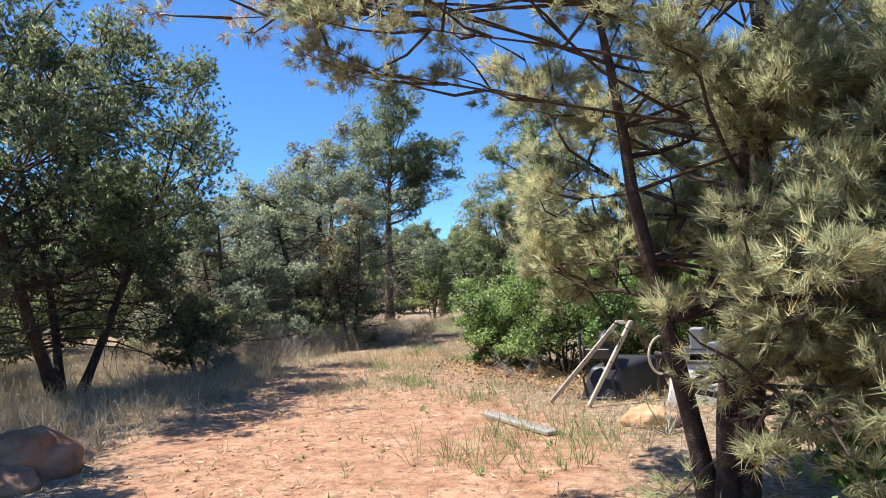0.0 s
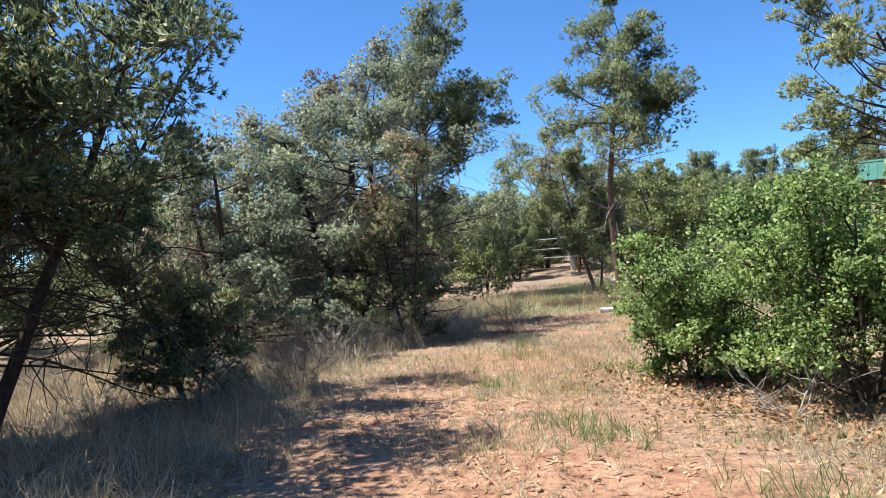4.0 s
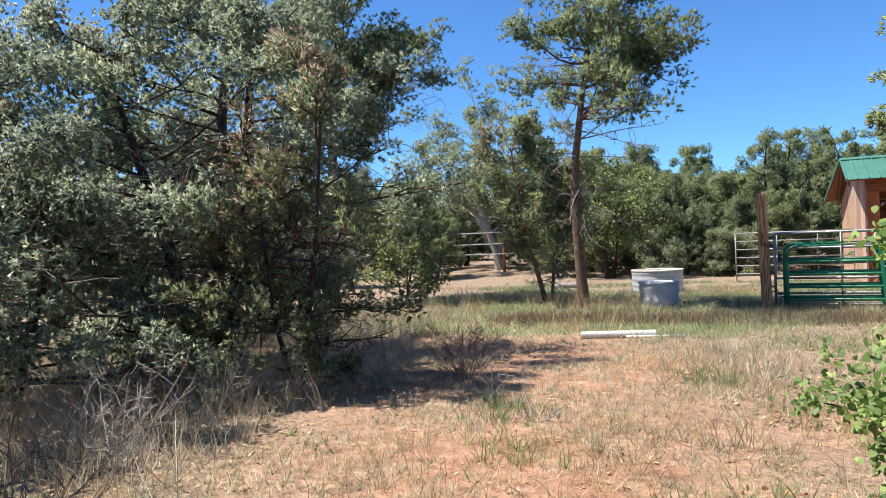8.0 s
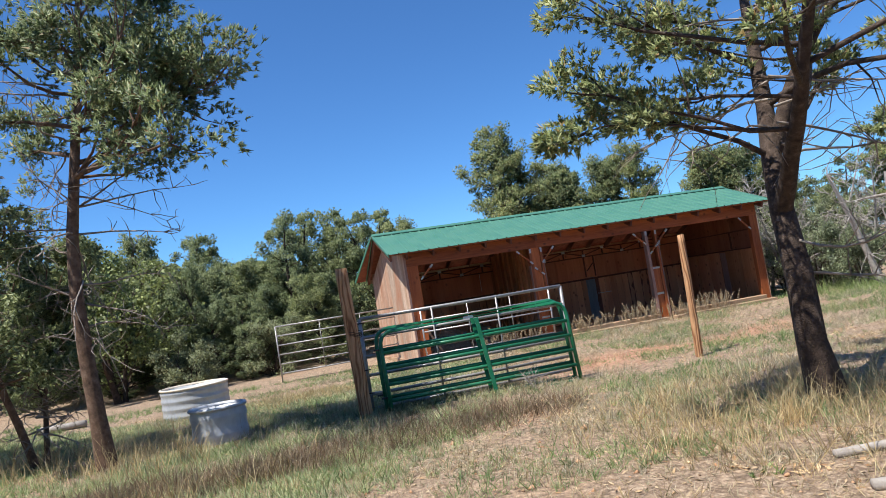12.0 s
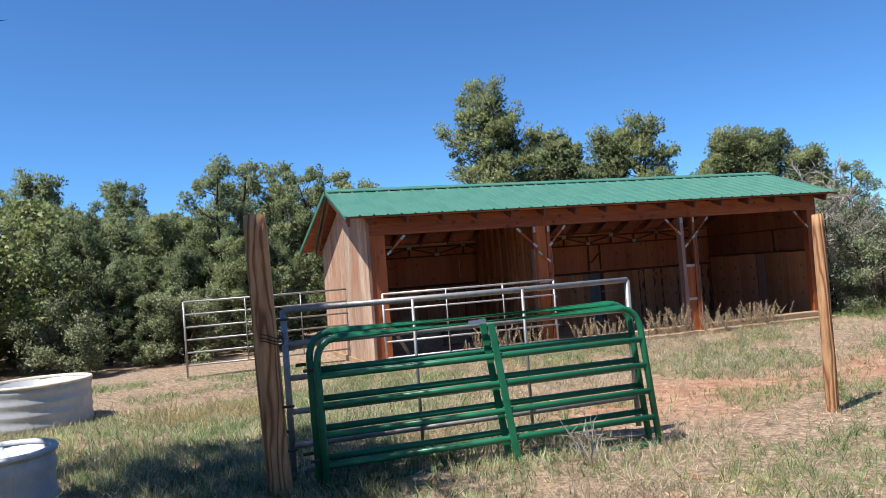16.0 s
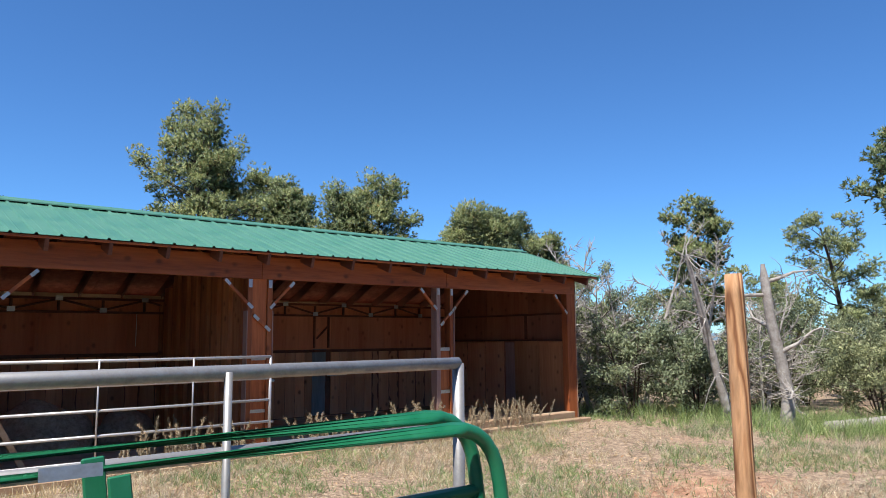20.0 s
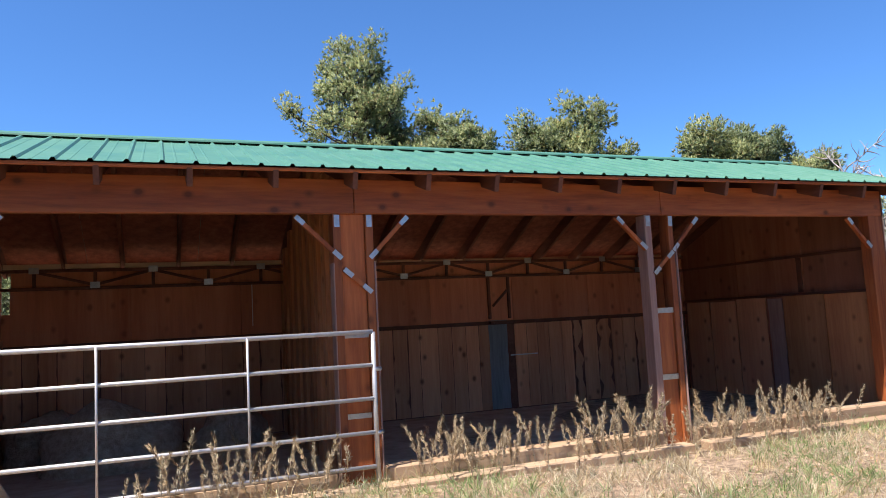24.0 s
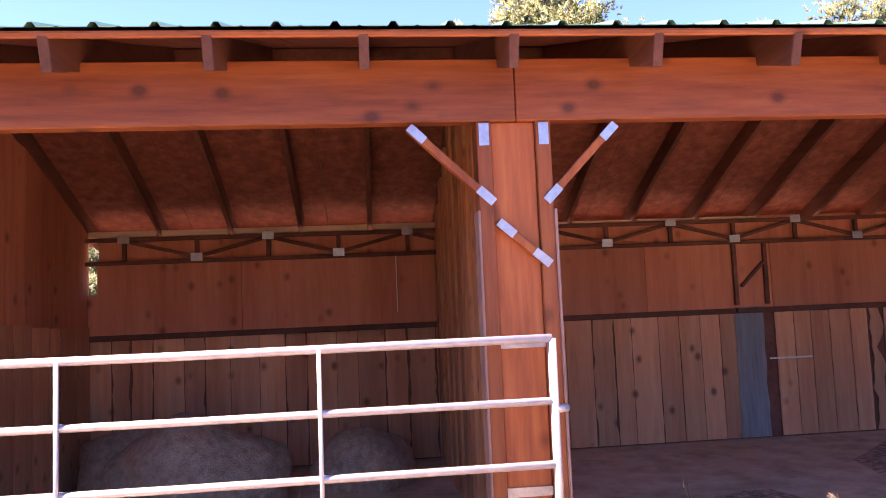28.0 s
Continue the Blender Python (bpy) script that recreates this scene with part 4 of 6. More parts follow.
def blades(name, P, count, length, width, spread, material, label, rng, vary=True, lean=0.0):
    D = unit(np.tile((lean, 0.0, 1.0), (len(P), 1)) + rng.normal(size=(len(P), 3)) * 0.15)
    n = len(P) * count
    d = unit(np.repeat(D, count, 0) + rng.normal(size=(n, 3)) * np.array((spread, spread, spread * 0.3)))
    base = np.repeat(P, count, 0) + rng.normal(size=(n, 3)) * np.array((1, 1, 0)) * length * 0.13
    s = rng.uniform(0.45, 1.25, (n, 1)) * (np.repeat(rng.uniform(0.6, 1.3, (len(P), 1)), count, 0) if vary else 1)
    side = unit(np.cross(d, rng.normal(size=(n, 3)))) * width
    mid = base + d * length * 0.55 * s
    tip = mid + unit(d + rng.normal(size=(n, 3)) * 0.35 - np.array((0, 0, 0.25))) * length * 0.5 * s
    v = np.stack((base - side, base + side, mid + side * 0.8, mid - side * 0.8, tip), 1).reshape(-1, 3)
    i = np.arange(n)[:, None] * 5
    f = np.concatenate((i + np.array([[0, 1, 2]]), i + np.array([[0, 2, 3]]), i + np.array([[3, 2, 4]])), 0)
    return tagged(new(name, np_mesh(name, v, f, material)), label, "grass", kind="stuff")


def off_track(x, y):
    return step(0.9, 2.3, np.minimum(track_gap(x, y, TRACK), track_gap(x, y, TRACK2) + 1.5))


def in_shed(x, y):
    return (x > -4.5) & (x < 4.8) & (y > 27.85) & (y < 31.4)


def patch(x, y, s, k):
    return step(-0.15, 0.55, wob(x, y, s, k))


blades("dry_grass", scatter(R, 26000, -16, 4, 3, 27.5, lambda x, y: (0.14 + 0.9 * patch(x, y, 0.8, 0.3) * off_track(x, y)) * (y < 27.7)), 6, 0.14, 0.0022, 0.6, M_DRY, "tufts of short dry straw-coloured grass", R)
blades("bank_grass", scatter(R, 9000, -16, -6.2, 4.0, 20, lambda x, y: step(1.2, 2.4, track_gap(x, y, TRACK)) * (x + 0.75 * y < 5.5) * 0.8), 9, 0.34, 0.0028, 0.42, M_GREYG, "grey dead grass and weeds on the shaded bank", R)
blades("yard_grass", scatter(R, 48000, -14, 7, 16.5, 29.5, lambda x, y: (0.04 + 0.96 * step(-0.1, 0.25, wob(x, y, 1.1, 1.2) + 0.5 * wob(x, y, 2.7, 0.4))) * ~in_shed(x, y) * off_track(x, y) * 0.9), 6, 0.12, 0.0026, 0.6, M_GREEN, "patchy green grass and low weeds in the yard", R)
P = scatter(R, 30000, -13, -3.2, 17.4, 26.5, lambda x, y: (0.25 + 0.75 * step(-0.3, 0.3, wob(x, y, 1.5, 0.8) + 0.5 * wob(x, y, 3.3, 2.4))) * step(-3.2, -4.4, x) * step(0.5, 1.4, track_gap(x, y, TRACK2)))
up = np.tile((0.0, 0.0, 1.0), (len(P), 1))
v, f, vn = tufts(P, up, up, 8, 0.09, 0.0058, 0.6, R)
tagged(new("meadow_grass", np_mesh("meadow_grass", v, f, M_MEADOW, normals=vn)), "short grey-green grass in the yard by the gate", "grass", kind="stuff")
blades("brown_weeds", scatter(R, 3600, -10.5, -4.6, 18.2, 20.2, lambda x, y: step(0.75, 0.2, np.abs(y - 19.1 - 0.08 * (x + 7.5))) * (0.4 + 0.6 * patch(x, y, 2.1, 0.7))), 8, 0.24, 0.0026, 0.45, M_RUST, "band of dark rusty dead weeds before the gate", R)
blades("yard_weeds", scatter(R, 27000, -10, 8, 19, 28, lambda x, y: (0.08 + 0.92 * step(-0.1, 0.3, wob(x, y, 1.3, 2.2) + 0.4 * wob(x, y, 3.1, 1.4))) * ~in_shed(x, y) * 0.8), 6, 0.14, 0.0024, 0.7, M_GREYG, "dry grey weeds in the yard", R)
blades("tall_grass", scatter(R, 1800, -15, -5, 14.5, 24, lambda x, y: patch(x, y, 1.0, 3.1) * step(1.6, 2.6, track_gap(x, y, TRACK2))), 9, 0.4, 0.0026, 0.35, M_DRY, "taller dry grass under the slender pine", R)
blades("corner_grass", scatter(R, 1500, 4.6, 9.5, 23.5, 28.5, lambda x, y: step(5.0, 6.2, x + 0.15 * (28 - y)) * 0.9), 9, 0.34, 0.003, 0.4, M_GREEN, "long green and straw grass by the end of the shed", R)
blades("straw_heap", scatter(R, 1300, -8.2, -6.0, 24.7, 26.3, lambda x, y: 1.0 * (np.hypot((x + 7.1) / 0.85, (y - 25.5) / 0.6) < 1)), 9, 0.22, 0.0035, 1.8, M_DRY, "heap of pale straw on the ground by the corral", R)
blades("pine_foot_grass", scatter(R, 1500, -5.6, -0.5, 14.5, 19.2, lambda x, y: step(2.2, 0.8, np.hypot(x + 3.4, y - 17.0)) * 0.9), 9, 0.32, 0.0026, 0.45, M_DRY, "dry bunch grass round the gnarled pine", R)


blades("low_straw", scatter(R, 60000, -11, 0.5, 2, 21, lambda x, y: (0.12 + 0.88 * patch(x, y, 1.4, 6.0)) * (0.25 + 0.75 * off_track(x, y)) * (0.35 + 0.65 * step(6.5, 9.5, y - 0.4 * x - 3.0))), 3, 0.07, 0.0016, 1.4, M_DRY, "fine straw lying over the red soil", R)
P = scatter(R, 60000, -12, -0.5, 6.5, 19.5, lambda x, y: (0.12 + 0.88 * step(-0.35, 0.35, wob(x, y, 1.9, 3.3) + 0.6 * wob(x, y, 4.3, 1.1))) * step(6.5, 10.0, y - 0.3 * (x + 5)))
up = np.tile((0.0, 0.0, 1.0), (len(P), 1))
for share, mat_, name, label in ((slice(0, None, 2), M_GREYG, "grey_stubble", "thin grey dry weeds all over the clearing"), (slice(1, None, 2), M_FUZZ, "dry_stubble", "short tan and greenish dry grass over the clearing")):
    v, f, vn = tufts(P[share], up[share], up[share], 7, 0.075, 0.0024, 0.85, R)
    tagged(new(name, np_mesh(name, v, f, mat_, normals=vn)), label, "grass", kind="stuff")
blades("bunch_grass", scatter(R, 190, -4.0, -1.6, 5.6, 7.6, lambda x, y: step(1.05, 0.3, np.minimum(np.hypot(x + 3.0, y - 6.35), np.hypot(x + 2.6, y - 6.9)))), 8, 0.28, 0.0022, 0.4, M_GREEN, "grey-green bunch grass at the edge of the track", R)
for gx, gy in ((-7.0, 11.5), (-7.5, 12.3), (-6.9, 13.2), (-6.6, 10.4), (-8.0, 10.9), (-8.4, 11.9), (-5.9, 13.6), (-7.2, 15.4), (-6.4, 8.6)):
    blades("dry_weeds", np.array((gx, gy, 0.0)) + R.normal(size=(60, 3)) * np.array((0.33, 0.33, 0)) + np.array((0, 0, gz(gx, gy) - 0.01)), 7, 0.2, 0.0017, 0.5, M_DRY, "patch of thin dry weeds beside the wheel track", R)
for gx, gy in ((-7.2, 10.6), (-7.8, 12.2), (-6.0, 9.3), (-5.75, 9.05), (-6.5, 11.6), (-4.4, 8.3), (-8.2, 13.2), (-6.9, 14.6)):
    blades("grass_tuft", np.array((gx, gy, 0.0)) + R.normal(size=(26, 3)) * np.array((0.16, 0.16, 0)) + np.array((0, 0, gz(gx, gy) - 0.01)), 8, 0.17, 0.0026, 0.4, M_GREEN, "small green grass tuft beside the wheel track", R)
blades("track_sprigs", scatter(R, 1600, -11, 0, 3, 20, lambda x, y: 0.7 * patch(x, y, 1.6, 5.0)), 9, 0.075, 0.004, 0.7, M_GREEN, "small green sprigs growing through the track", R)


def litter():
    n = 90000
    x, y = R.uniform(-13, 4, n), R.uniform(1.5, 27, n)
    ok = R.random(n) < 0.25 + 0.75 * patch(x, y, 0.9, 4.0)
    x, y = x[ok], y[ok]
    n = len(x)
    c = np.stack((x, y, height(x, y) + 0.006), -1)
    a = R.uniform(0, 6.28, n)
    d = np.stack((np.cos(a), np.sin(a), R.normal(size=n) * 0.25), -1)
    s = np.stack((-np.sin(a), np.cos(a), R.normal(size=n) * 0.25), -1)
    ln, w = R.uniform(0.012, 0.05, (n, 1)), R.uniform(0.003, 0.012, (n, 1))
    v = np.stack((c - d * ln, c + s * w, c + d * ln, c - s * w), 1).reshape(-1, 3)
    i = np.arange(n)[:, None] * 4
    tagged(new("leaf_litter", np_mesh("leaf_litter", v, i + np.arange(4)[None], M_LITTER)), "dry leaves and straw scattered over the soil", "leaf litter", kind="stuff")


litter()


def oak_litter():
    """Fallen orange oak leaves under the thicket."""
    n = 14000
    x, y = R.uniform(-6.6, -1.5, n), R.uniform(8.6, 12.0, n)
    ok = R.random(n) < step(1.3, 0.2, track_gap(x, y, [(-6.0, 11.2), (-4.8, 10.3), (-3.3, 9.5), (-2.0, 9.6)]))
    P = np.stack((x, y, height(x, y) + 0.008), -1)[ok]
    up = np.tile((0.0, 0.0, 1.0), (len(P), 1))
    v, f, vn = leaves(P, up * 0.15 + R.normal(size=(len(P), 3)) * np.array((1, 1, 0.12)), up, 1, 0.04, 0.0125, 0.25, R)
    tagged(new("oak_leaf_litter", np_mesh("oak_leaf_litter", v, f, M_OAKLIT, normals=vn)), "orange-brown fallen oak leaves under the thicket", "leaf litter", kind="stuff")


oak_litter()


def pebbles():
    n = 2600
    x, y = R.uniform(-10, 1.5, n), R.uniform(2, 20, n)
    r = R.gamma(2.0, 0.006, n)[:, None, None] + 0.004
    z = height(x, y)
    oct_v = np.array(((1, 0, 0), (0, 1, 0), (-1, 0, 0), (0, -1, 0), (0, 0, 0.7), (0, 0, -0.7)))
    v = np.stack((x, y, z), -1)[:, None, :] + oct_v[None] * r * R.uniform(0.6, 1.3, (n, 6, 1))
    f = np.array(((0, 1, 4), (1, 2, 4), (2, 3, 4), (3, 0, 4), (1, 0, 5), (2, 1, 5), (3, 2, 5), (0, 3, 5)))
    tagged(new("pebbles", np_mesh("pebbles", v.reshape(-1, 3), (np.arange(n)[:, None, None] * 6 + f[None]).reshape(-1, 3), M_ROCK)), "small reddish pebbles on the track", "pebbles", kind="stuff")


pebbles()


def hills():
    """Far wooded ridges, with the haze in their colour."""
    for name, az0, az1, dist, top, k in (("far_ridge", -12, 40, 2600, 190, 1.0), ("far_ridge", 35, 130, 3200, 95, 2.0), ("far_ridge", -130, -10, 2200, 85, 3.0)):
        n = 120
        a = np.radians(np.linspace(az0, az1, n))
        h = top * (0.45 + 0.3 * np.sin(a * 9 + k) + 0.16 * np.sin(a * 23 + 2 * k) + 0.08 * np.sin(a * 61)) * np.sin(np.linspace(0.02, math.pi - 0.02, n)) ** 0.4
        v = []
        for s, zf in ((0.82, -0.3), (0.9, 0.55), (1.0, 1.0), (1.2, 0.2)):
            v.append(np.stack((np.sin(a) * dist * s, np.cos(a) * dist * s, h * zf - 12), -1))
        V = np.concatenate(v)
        i, j = np.meshgrid(np.arange(3), np.arange(n - 1), indexing="ij")
        q = np.stack((i * n + j, i * n + j + 1, (i + 1) * n + j + 1, (i + 1) * n + j), -1).reshape(-1, 4)
        tagged(new("backdrop", np_mesh(name, V, q, M_HILL, True)), "far wooded ridge with blue haze in its colour", "hill", kind="structure")


hills()


# ---- the shed ----
SX0, SX1, SY0, SY1 = -4.45, 4.75, 27.95, 31.36
FZ = -0.11
EAVE_Y, EAVE_Z, RIDGE_Y, RIDGE_Z, REAR_Y, REAR_Z = 27.61, 2.345, 29.5, 2.975, 31.7, 2.005
RX0, RX1 = -4.84, 5.0
POSTS = (-4.34, -1.315, 1.72, 4.64)
shed = thing("horse_shed", (0, 0, 0), "open-fronted red-stained wooden horse shed with a green metal roof", "shed")


def roof_z(y):
    return EAVE_Z + (RIDGE_Z - EAVE_Z) * (y - EAVE_Y) / (RIDGE_Y - EAVE_Y) if y < RIDGE_Y else RIDGE_Z + (REAR_Z - RIDGE_Z) * (y - RIDGE_Y) / (REAR_Y - RIDGE_Y)


def roof_sheet(w, front, last):
    """One ribbed metal sheet: ribs 0.229 m apart."""
    bm = bmesh.new()
    y0, z0, y1, z1 = (EAVE_Y, EAVE_Z, RIDGE_Y, RIDGE_Z) if front else (REAR_Y, REAR_Z, RIDGE_Y, RIDGE_Z)
    prof = []
    k = 0
    while k * 0.229 < w - 0.001:
        x = k * 0.229
        prof += [(x - 0.022, 0), (x - 0.009, 0.019), (x + 0.009, 0.019), (x + 0.022, 0), (x + 0.085, 0.0), (x + 0.09, 0.003), (x + 0.1, 0.003), (x + 0.105, 0)]
        k += 1
    prof.append((w - 0.0225 if not last else w, 0))
    rows = []
    for t in (0.0, 0.5, 1.0):
        rows.append([[bm.verts.new((x, y0 + (y1 - y0) * t, z0 + (z1 - z0) * t + h + dz)) for x, h in prof] for dz in (0.0, -0.003)])
    for a, b in zip(rows, rows[1:]):
        for s in (0, 1):
            for i in range(len(prof) - 1):
                q = (a[s][i], a[s][i + 1], b[s][i + 1], b[s][i])
                bm.faces.new(q if (s == 0) == front else q[::-1])
    for i in range(len(prof) - 1):
        bm.faces.new((rows[0][0][i + 1], rows[0][0][i], rows[0][1][i], rows[0][1][i + 1]))
    return bm


x, meshes = RX0, {}
while x < RX1 - 0.05:
    w = min(0.916, RX1 - x)
    for front in (True, False):
        key = (front, w < 0.9)
        if key not in meshes:
            p = part("roof_sheet", roof_sheet(w, front, w < 0.9), M_ROOF, shed, "green ribbed metal roofing", m=pose(x, 0, 0.012))
            meshes[key] = p.data
        else:
            hang("roof_sheet", meshes[key], shed, m=pose(x, 0, 0.012))
    x += w
bm = bmesh.new()
cap = [(-0.16, -0.045), (-0.155, -0.028), (-0.03, 0.012), (0, 0.028), (0.03, 0.012), (0.155, -0.028), (0.16, -0.045)]
ra = [bm.verts.new((RX0 - 0.015, RIDGE_Y + y, RIDGE_Z + 0.026 + z)) for y, z in cap]
rb = [bm.verts.new((RX1 + 0.015, RIDGE_Y + y, RIDGE_Z + 0.026 + z)) for y, z in cap]
for i in range(len(cap) - 1):
    bm.faces.new((ra[i], rb[i], rb[i + 1], ra[i + 1]))
part("ridge_cap", bm, M_ROOF, shed)
for xe in (RX0, RX1):
    for (ya, za), (yb, zb) in (((EAVE_Y - 0.01, EAVE_Z - 0.003), (RIDGE_Y, RIDGE_Z - 0.003)), ((REAR_Y + 0.01, REAR_Z - 0.003), (RIDGE_Y, RIDGE_Z - 0.003))):
        part("rake_trim", strut((xe, ya, za - 0.015), (xe, yb, zb - 0.015), 0.02, 0.075), M_ROOF, shed, "green metal edge trim")
# the left edge of the rear slope runs out of square
def roof_wedge(z0, z1, mat_, name):
    bm = bmesh.new()
    plan = [(RX0 + 0.01, RIDGE_Y), (RX0 + 0.01, REAR_Y), (RX0 - 0.28, REAR_Y), (RX0 - 0.03, RIDGE_Y)]
    lo, hi = [[bm.verts.new((x, y, roof_z(y) + dz)) for x, y in plan] for dz in (z0, z1)]
    bm.faces.new(lo)
    bm.faces.new(hi[::-1])
    for i in range(4):
        bm.faces.new((lo[i], hi[i], hi[(i + 1) % 4], lo[(i + 1) % 4]))
    bmesh.ops.recalc_face_normals(bm, faces=bm.faces)
    part(name, bm, mat_, shed)


roof_wedge(0.006, 0.012, M_ROOF, "roof_sheet")
roof_wedge(-0.02, 0.004, M_OSB, "decking")
part("rake_trim", strut((RX0 - 0.29, REAR_Y + 0.01, REAR_Z - 0.018), (RX0 - 0.03, RIDGE_Y, RIDGE_Z - 0.018), 0.02, 0.075), M_ROOF, shed)
# decking below the sheets, in boards of 1.22 m
n = 8
for k in range(n):
    xa, xb = RX0 + 0.03 + (RX1 - RX0 - 0.06) * k / n, RX0 + 0.03 + (RX1 - RX0 - 0.06) * (k + 1) / n - 0.004
    xm = (xa + xb) / 2
    for ya, yb in ((EAVE_Y + 0.03, RIDGE_Y), (REAR_Y - 0.03, RIDGE_Y)):
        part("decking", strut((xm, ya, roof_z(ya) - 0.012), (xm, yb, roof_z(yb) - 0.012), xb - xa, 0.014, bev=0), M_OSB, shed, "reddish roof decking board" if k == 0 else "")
part("rear_fascia", box(RX0 + 0.05, RX1 - 0.05, REAR_Y - 0.06, REAR_Y - 0.04, REAR_Z - 0.11, REAR_Z - 0.005, 0.004), M_TIE, shed, "pale board under the rear eave")
# rafters 0.61 m apart, and one at each edge
x = RX0 + 0.05
while x < RX1:
    for ya in (EAVE_Y + 0.05, REAR_Y - 0.05):
        z = -0.095
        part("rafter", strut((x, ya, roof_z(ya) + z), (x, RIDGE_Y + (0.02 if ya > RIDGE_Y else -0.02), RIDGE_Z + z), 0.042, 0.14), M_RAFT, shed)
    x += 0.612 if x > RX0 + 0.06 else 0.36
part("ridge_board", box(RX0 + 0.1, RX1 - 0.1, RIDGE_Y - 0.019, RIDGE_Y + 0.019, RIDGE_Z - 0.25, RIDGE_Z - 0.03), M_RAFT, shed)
# pale unpainted blocking between the rafters over the rear wall
for k in range(10):
    xa = RX0 + 0.41 + 0.612 * k
    if xa > 3.0:
        break
    part("blocking", box(xa + 0.024, xa + 0.588, SY1 - 0.03, SY1 + 0.018, 1.943, 1.995 if xa < -1.6 else 1.962, 0.002), M_PINEW, shed, "pale unpainted wooden block" if k == 0 else "")
# front beam in three lengths, with the seams over the posts
for xa, xb in ((SX0, -1.315), (-1.315, 1.734), (1.734, SX1)):
    part("beam", box(xa + 0.0015, xb - 0.0015, SY0, SY0 + 0.078, 2.05, 2.335, 0.005), M_BEAM, shed, "knotty red-stained beam")
part("eave_board", box(RX0 + 0.02, RX1 - 0.02, EAVE_Y + 0.03, EAVE_Y + 0.05, EAVE_Z - 0.02, EAVE_Z + 0.004), M_BEAM, shed)


def plate(parent, p, along, w=0.045, ln=0.09, out=-0.003):
    """A small galvanised strap on the front face."""
    a = math.atan2(along[2], along[0])
    bm = box(-ln / 2, ln / 2, -0.0015, 0.0015, -w / 2, w / 2, 0)
    bm.transform(Matrix.Translation(p) @ Matrix.Rotation(-a, 4, "Y"))
    return part("bracket", bm, M_PLATE, parent, "galvanised strap")


def brace(x0, z0, x1, z1, y=SY0 + 0.018):
    b = part("brace", strut((x0, y, z0), (x1, y, z1), 0.036, 0.045, up=(0, 1, 0)), M_POST, shed, "slanting wooden brace")
    d = Vector((x1 - x0, 0, z1 - z0)).normalized()
    plate(b, Vector((x0, y - 0.026, z0)) + d * 0.05, d, 0.04)
    plate(b, Vector((x1, y - 0.026, z1)) - d * 0.05, d, 0.04)


# corner posts clad with a wide board
for x, wdt in ((POSTS[0] + 0.035, 0.29), (POSTS[3] - 0.01, 0.22)):
    part("corner_post", box(x - wdt / 2, x + wdt / 2, SY0 + 0.006, SY0 + 0.13, FZ - 0.1, 2.05), M_POST, shed, "stained corner post")
part("corner_strip", box(SX0 - 0.02, SX0 + 0.028, SY0 - 0.022, SY0 + 0.002, FZ - 0.1, 2.34), M_EDGEP, shed)
# the wide post between the first two bays
xm = -1.33
part("post_board", box(xm - 0.1, xm + 0.1, SY0 + 0.03, SY0 + 0.12, FZ - 0.1, 2.05), M_POST, shed, "wide stained post board")
for s in (-1, 1):
    u = part("upright", box(xm + s * 0.135 - 0.033, xm + s * 0.135 + 0.033, SY0 + 0.002, SY0 + 0.14, FZ - 0.1, 2.05), M_POST, shed)
    plate(u, (xm + s * 0.135, SY0 - 0.002, 1.99), (0, 0, 1), 0.045, 0.1)
    part("edge_strip", box(xm + s * 0.172 - 0.006, xm + s * 0.172 + 0.006, SY0 - 0.012, SY0 + 0.1, FZ - 0.1, 1.65), M_EDGEP, shed, "pale painted edge strip")
brace(-1.80, 2.03, -1.43, 1.68)
brace(-0.86, 2.03, -1.20, 1.68)
brace(-1.42, 1.60, -1.19, 1.40)
for z in (1.06, 0.42):
    part("strap", box(xm - 0.11, xm + 0.11, SY0 + 0.022, SY0 + 0.03, z - 0.02, z + 0.02, 0), M_PLATE, shed)
# the open built-up post between the second and third bays
xl = 1.70
for s, mat_, wd in ((-1, M_EDGEP, 0.075), (1, M_POST, 0.06)):
    u = part("upright", box(xl + s * 0.13 - wd / 2, xl + s * 0.13 + wd / 2, SY0 + 0.002, SY0 + 0.14, FZ - 0.1, 2.05), mat_, shed)
    plate(u, (xl + s * 0.13, SY0 - 0.002, 1.99), (0, 0, 1), 0.045, 0.1)
part("post_board", box(xl - 0.09, xl + 0.098, SY0 + 0.03, SY0 + 0.1, FZ - 0.1, 1.12), M_POST, shed, "stained board closing the lower half of the post")
part("edge_strip", box(xl + 0.165, xl + 0.18, SY0 - 0.012, SY0 + 0.1, FZ - 0.1, 1.75), M_EDGEP, shed)
for z in (1.13, 0.50):
    part("strap", box(xl - 0.1, xl + 0.1, SY0 + 0.018, SY0 + 0.028, z - 0.025, z + 0.025, 0), M_PLATE, shed)
brace(1.22, 2.03, 1.54, 1.72)
brace(2.16, 2.03, 1.84, 1.70)
brace(1.60, 1.48, 1.84, 1.70)
brace(4.20, 2.03, 4.52, 1.70)
brace(-3.82, 2.03, -4.14, 1.72)


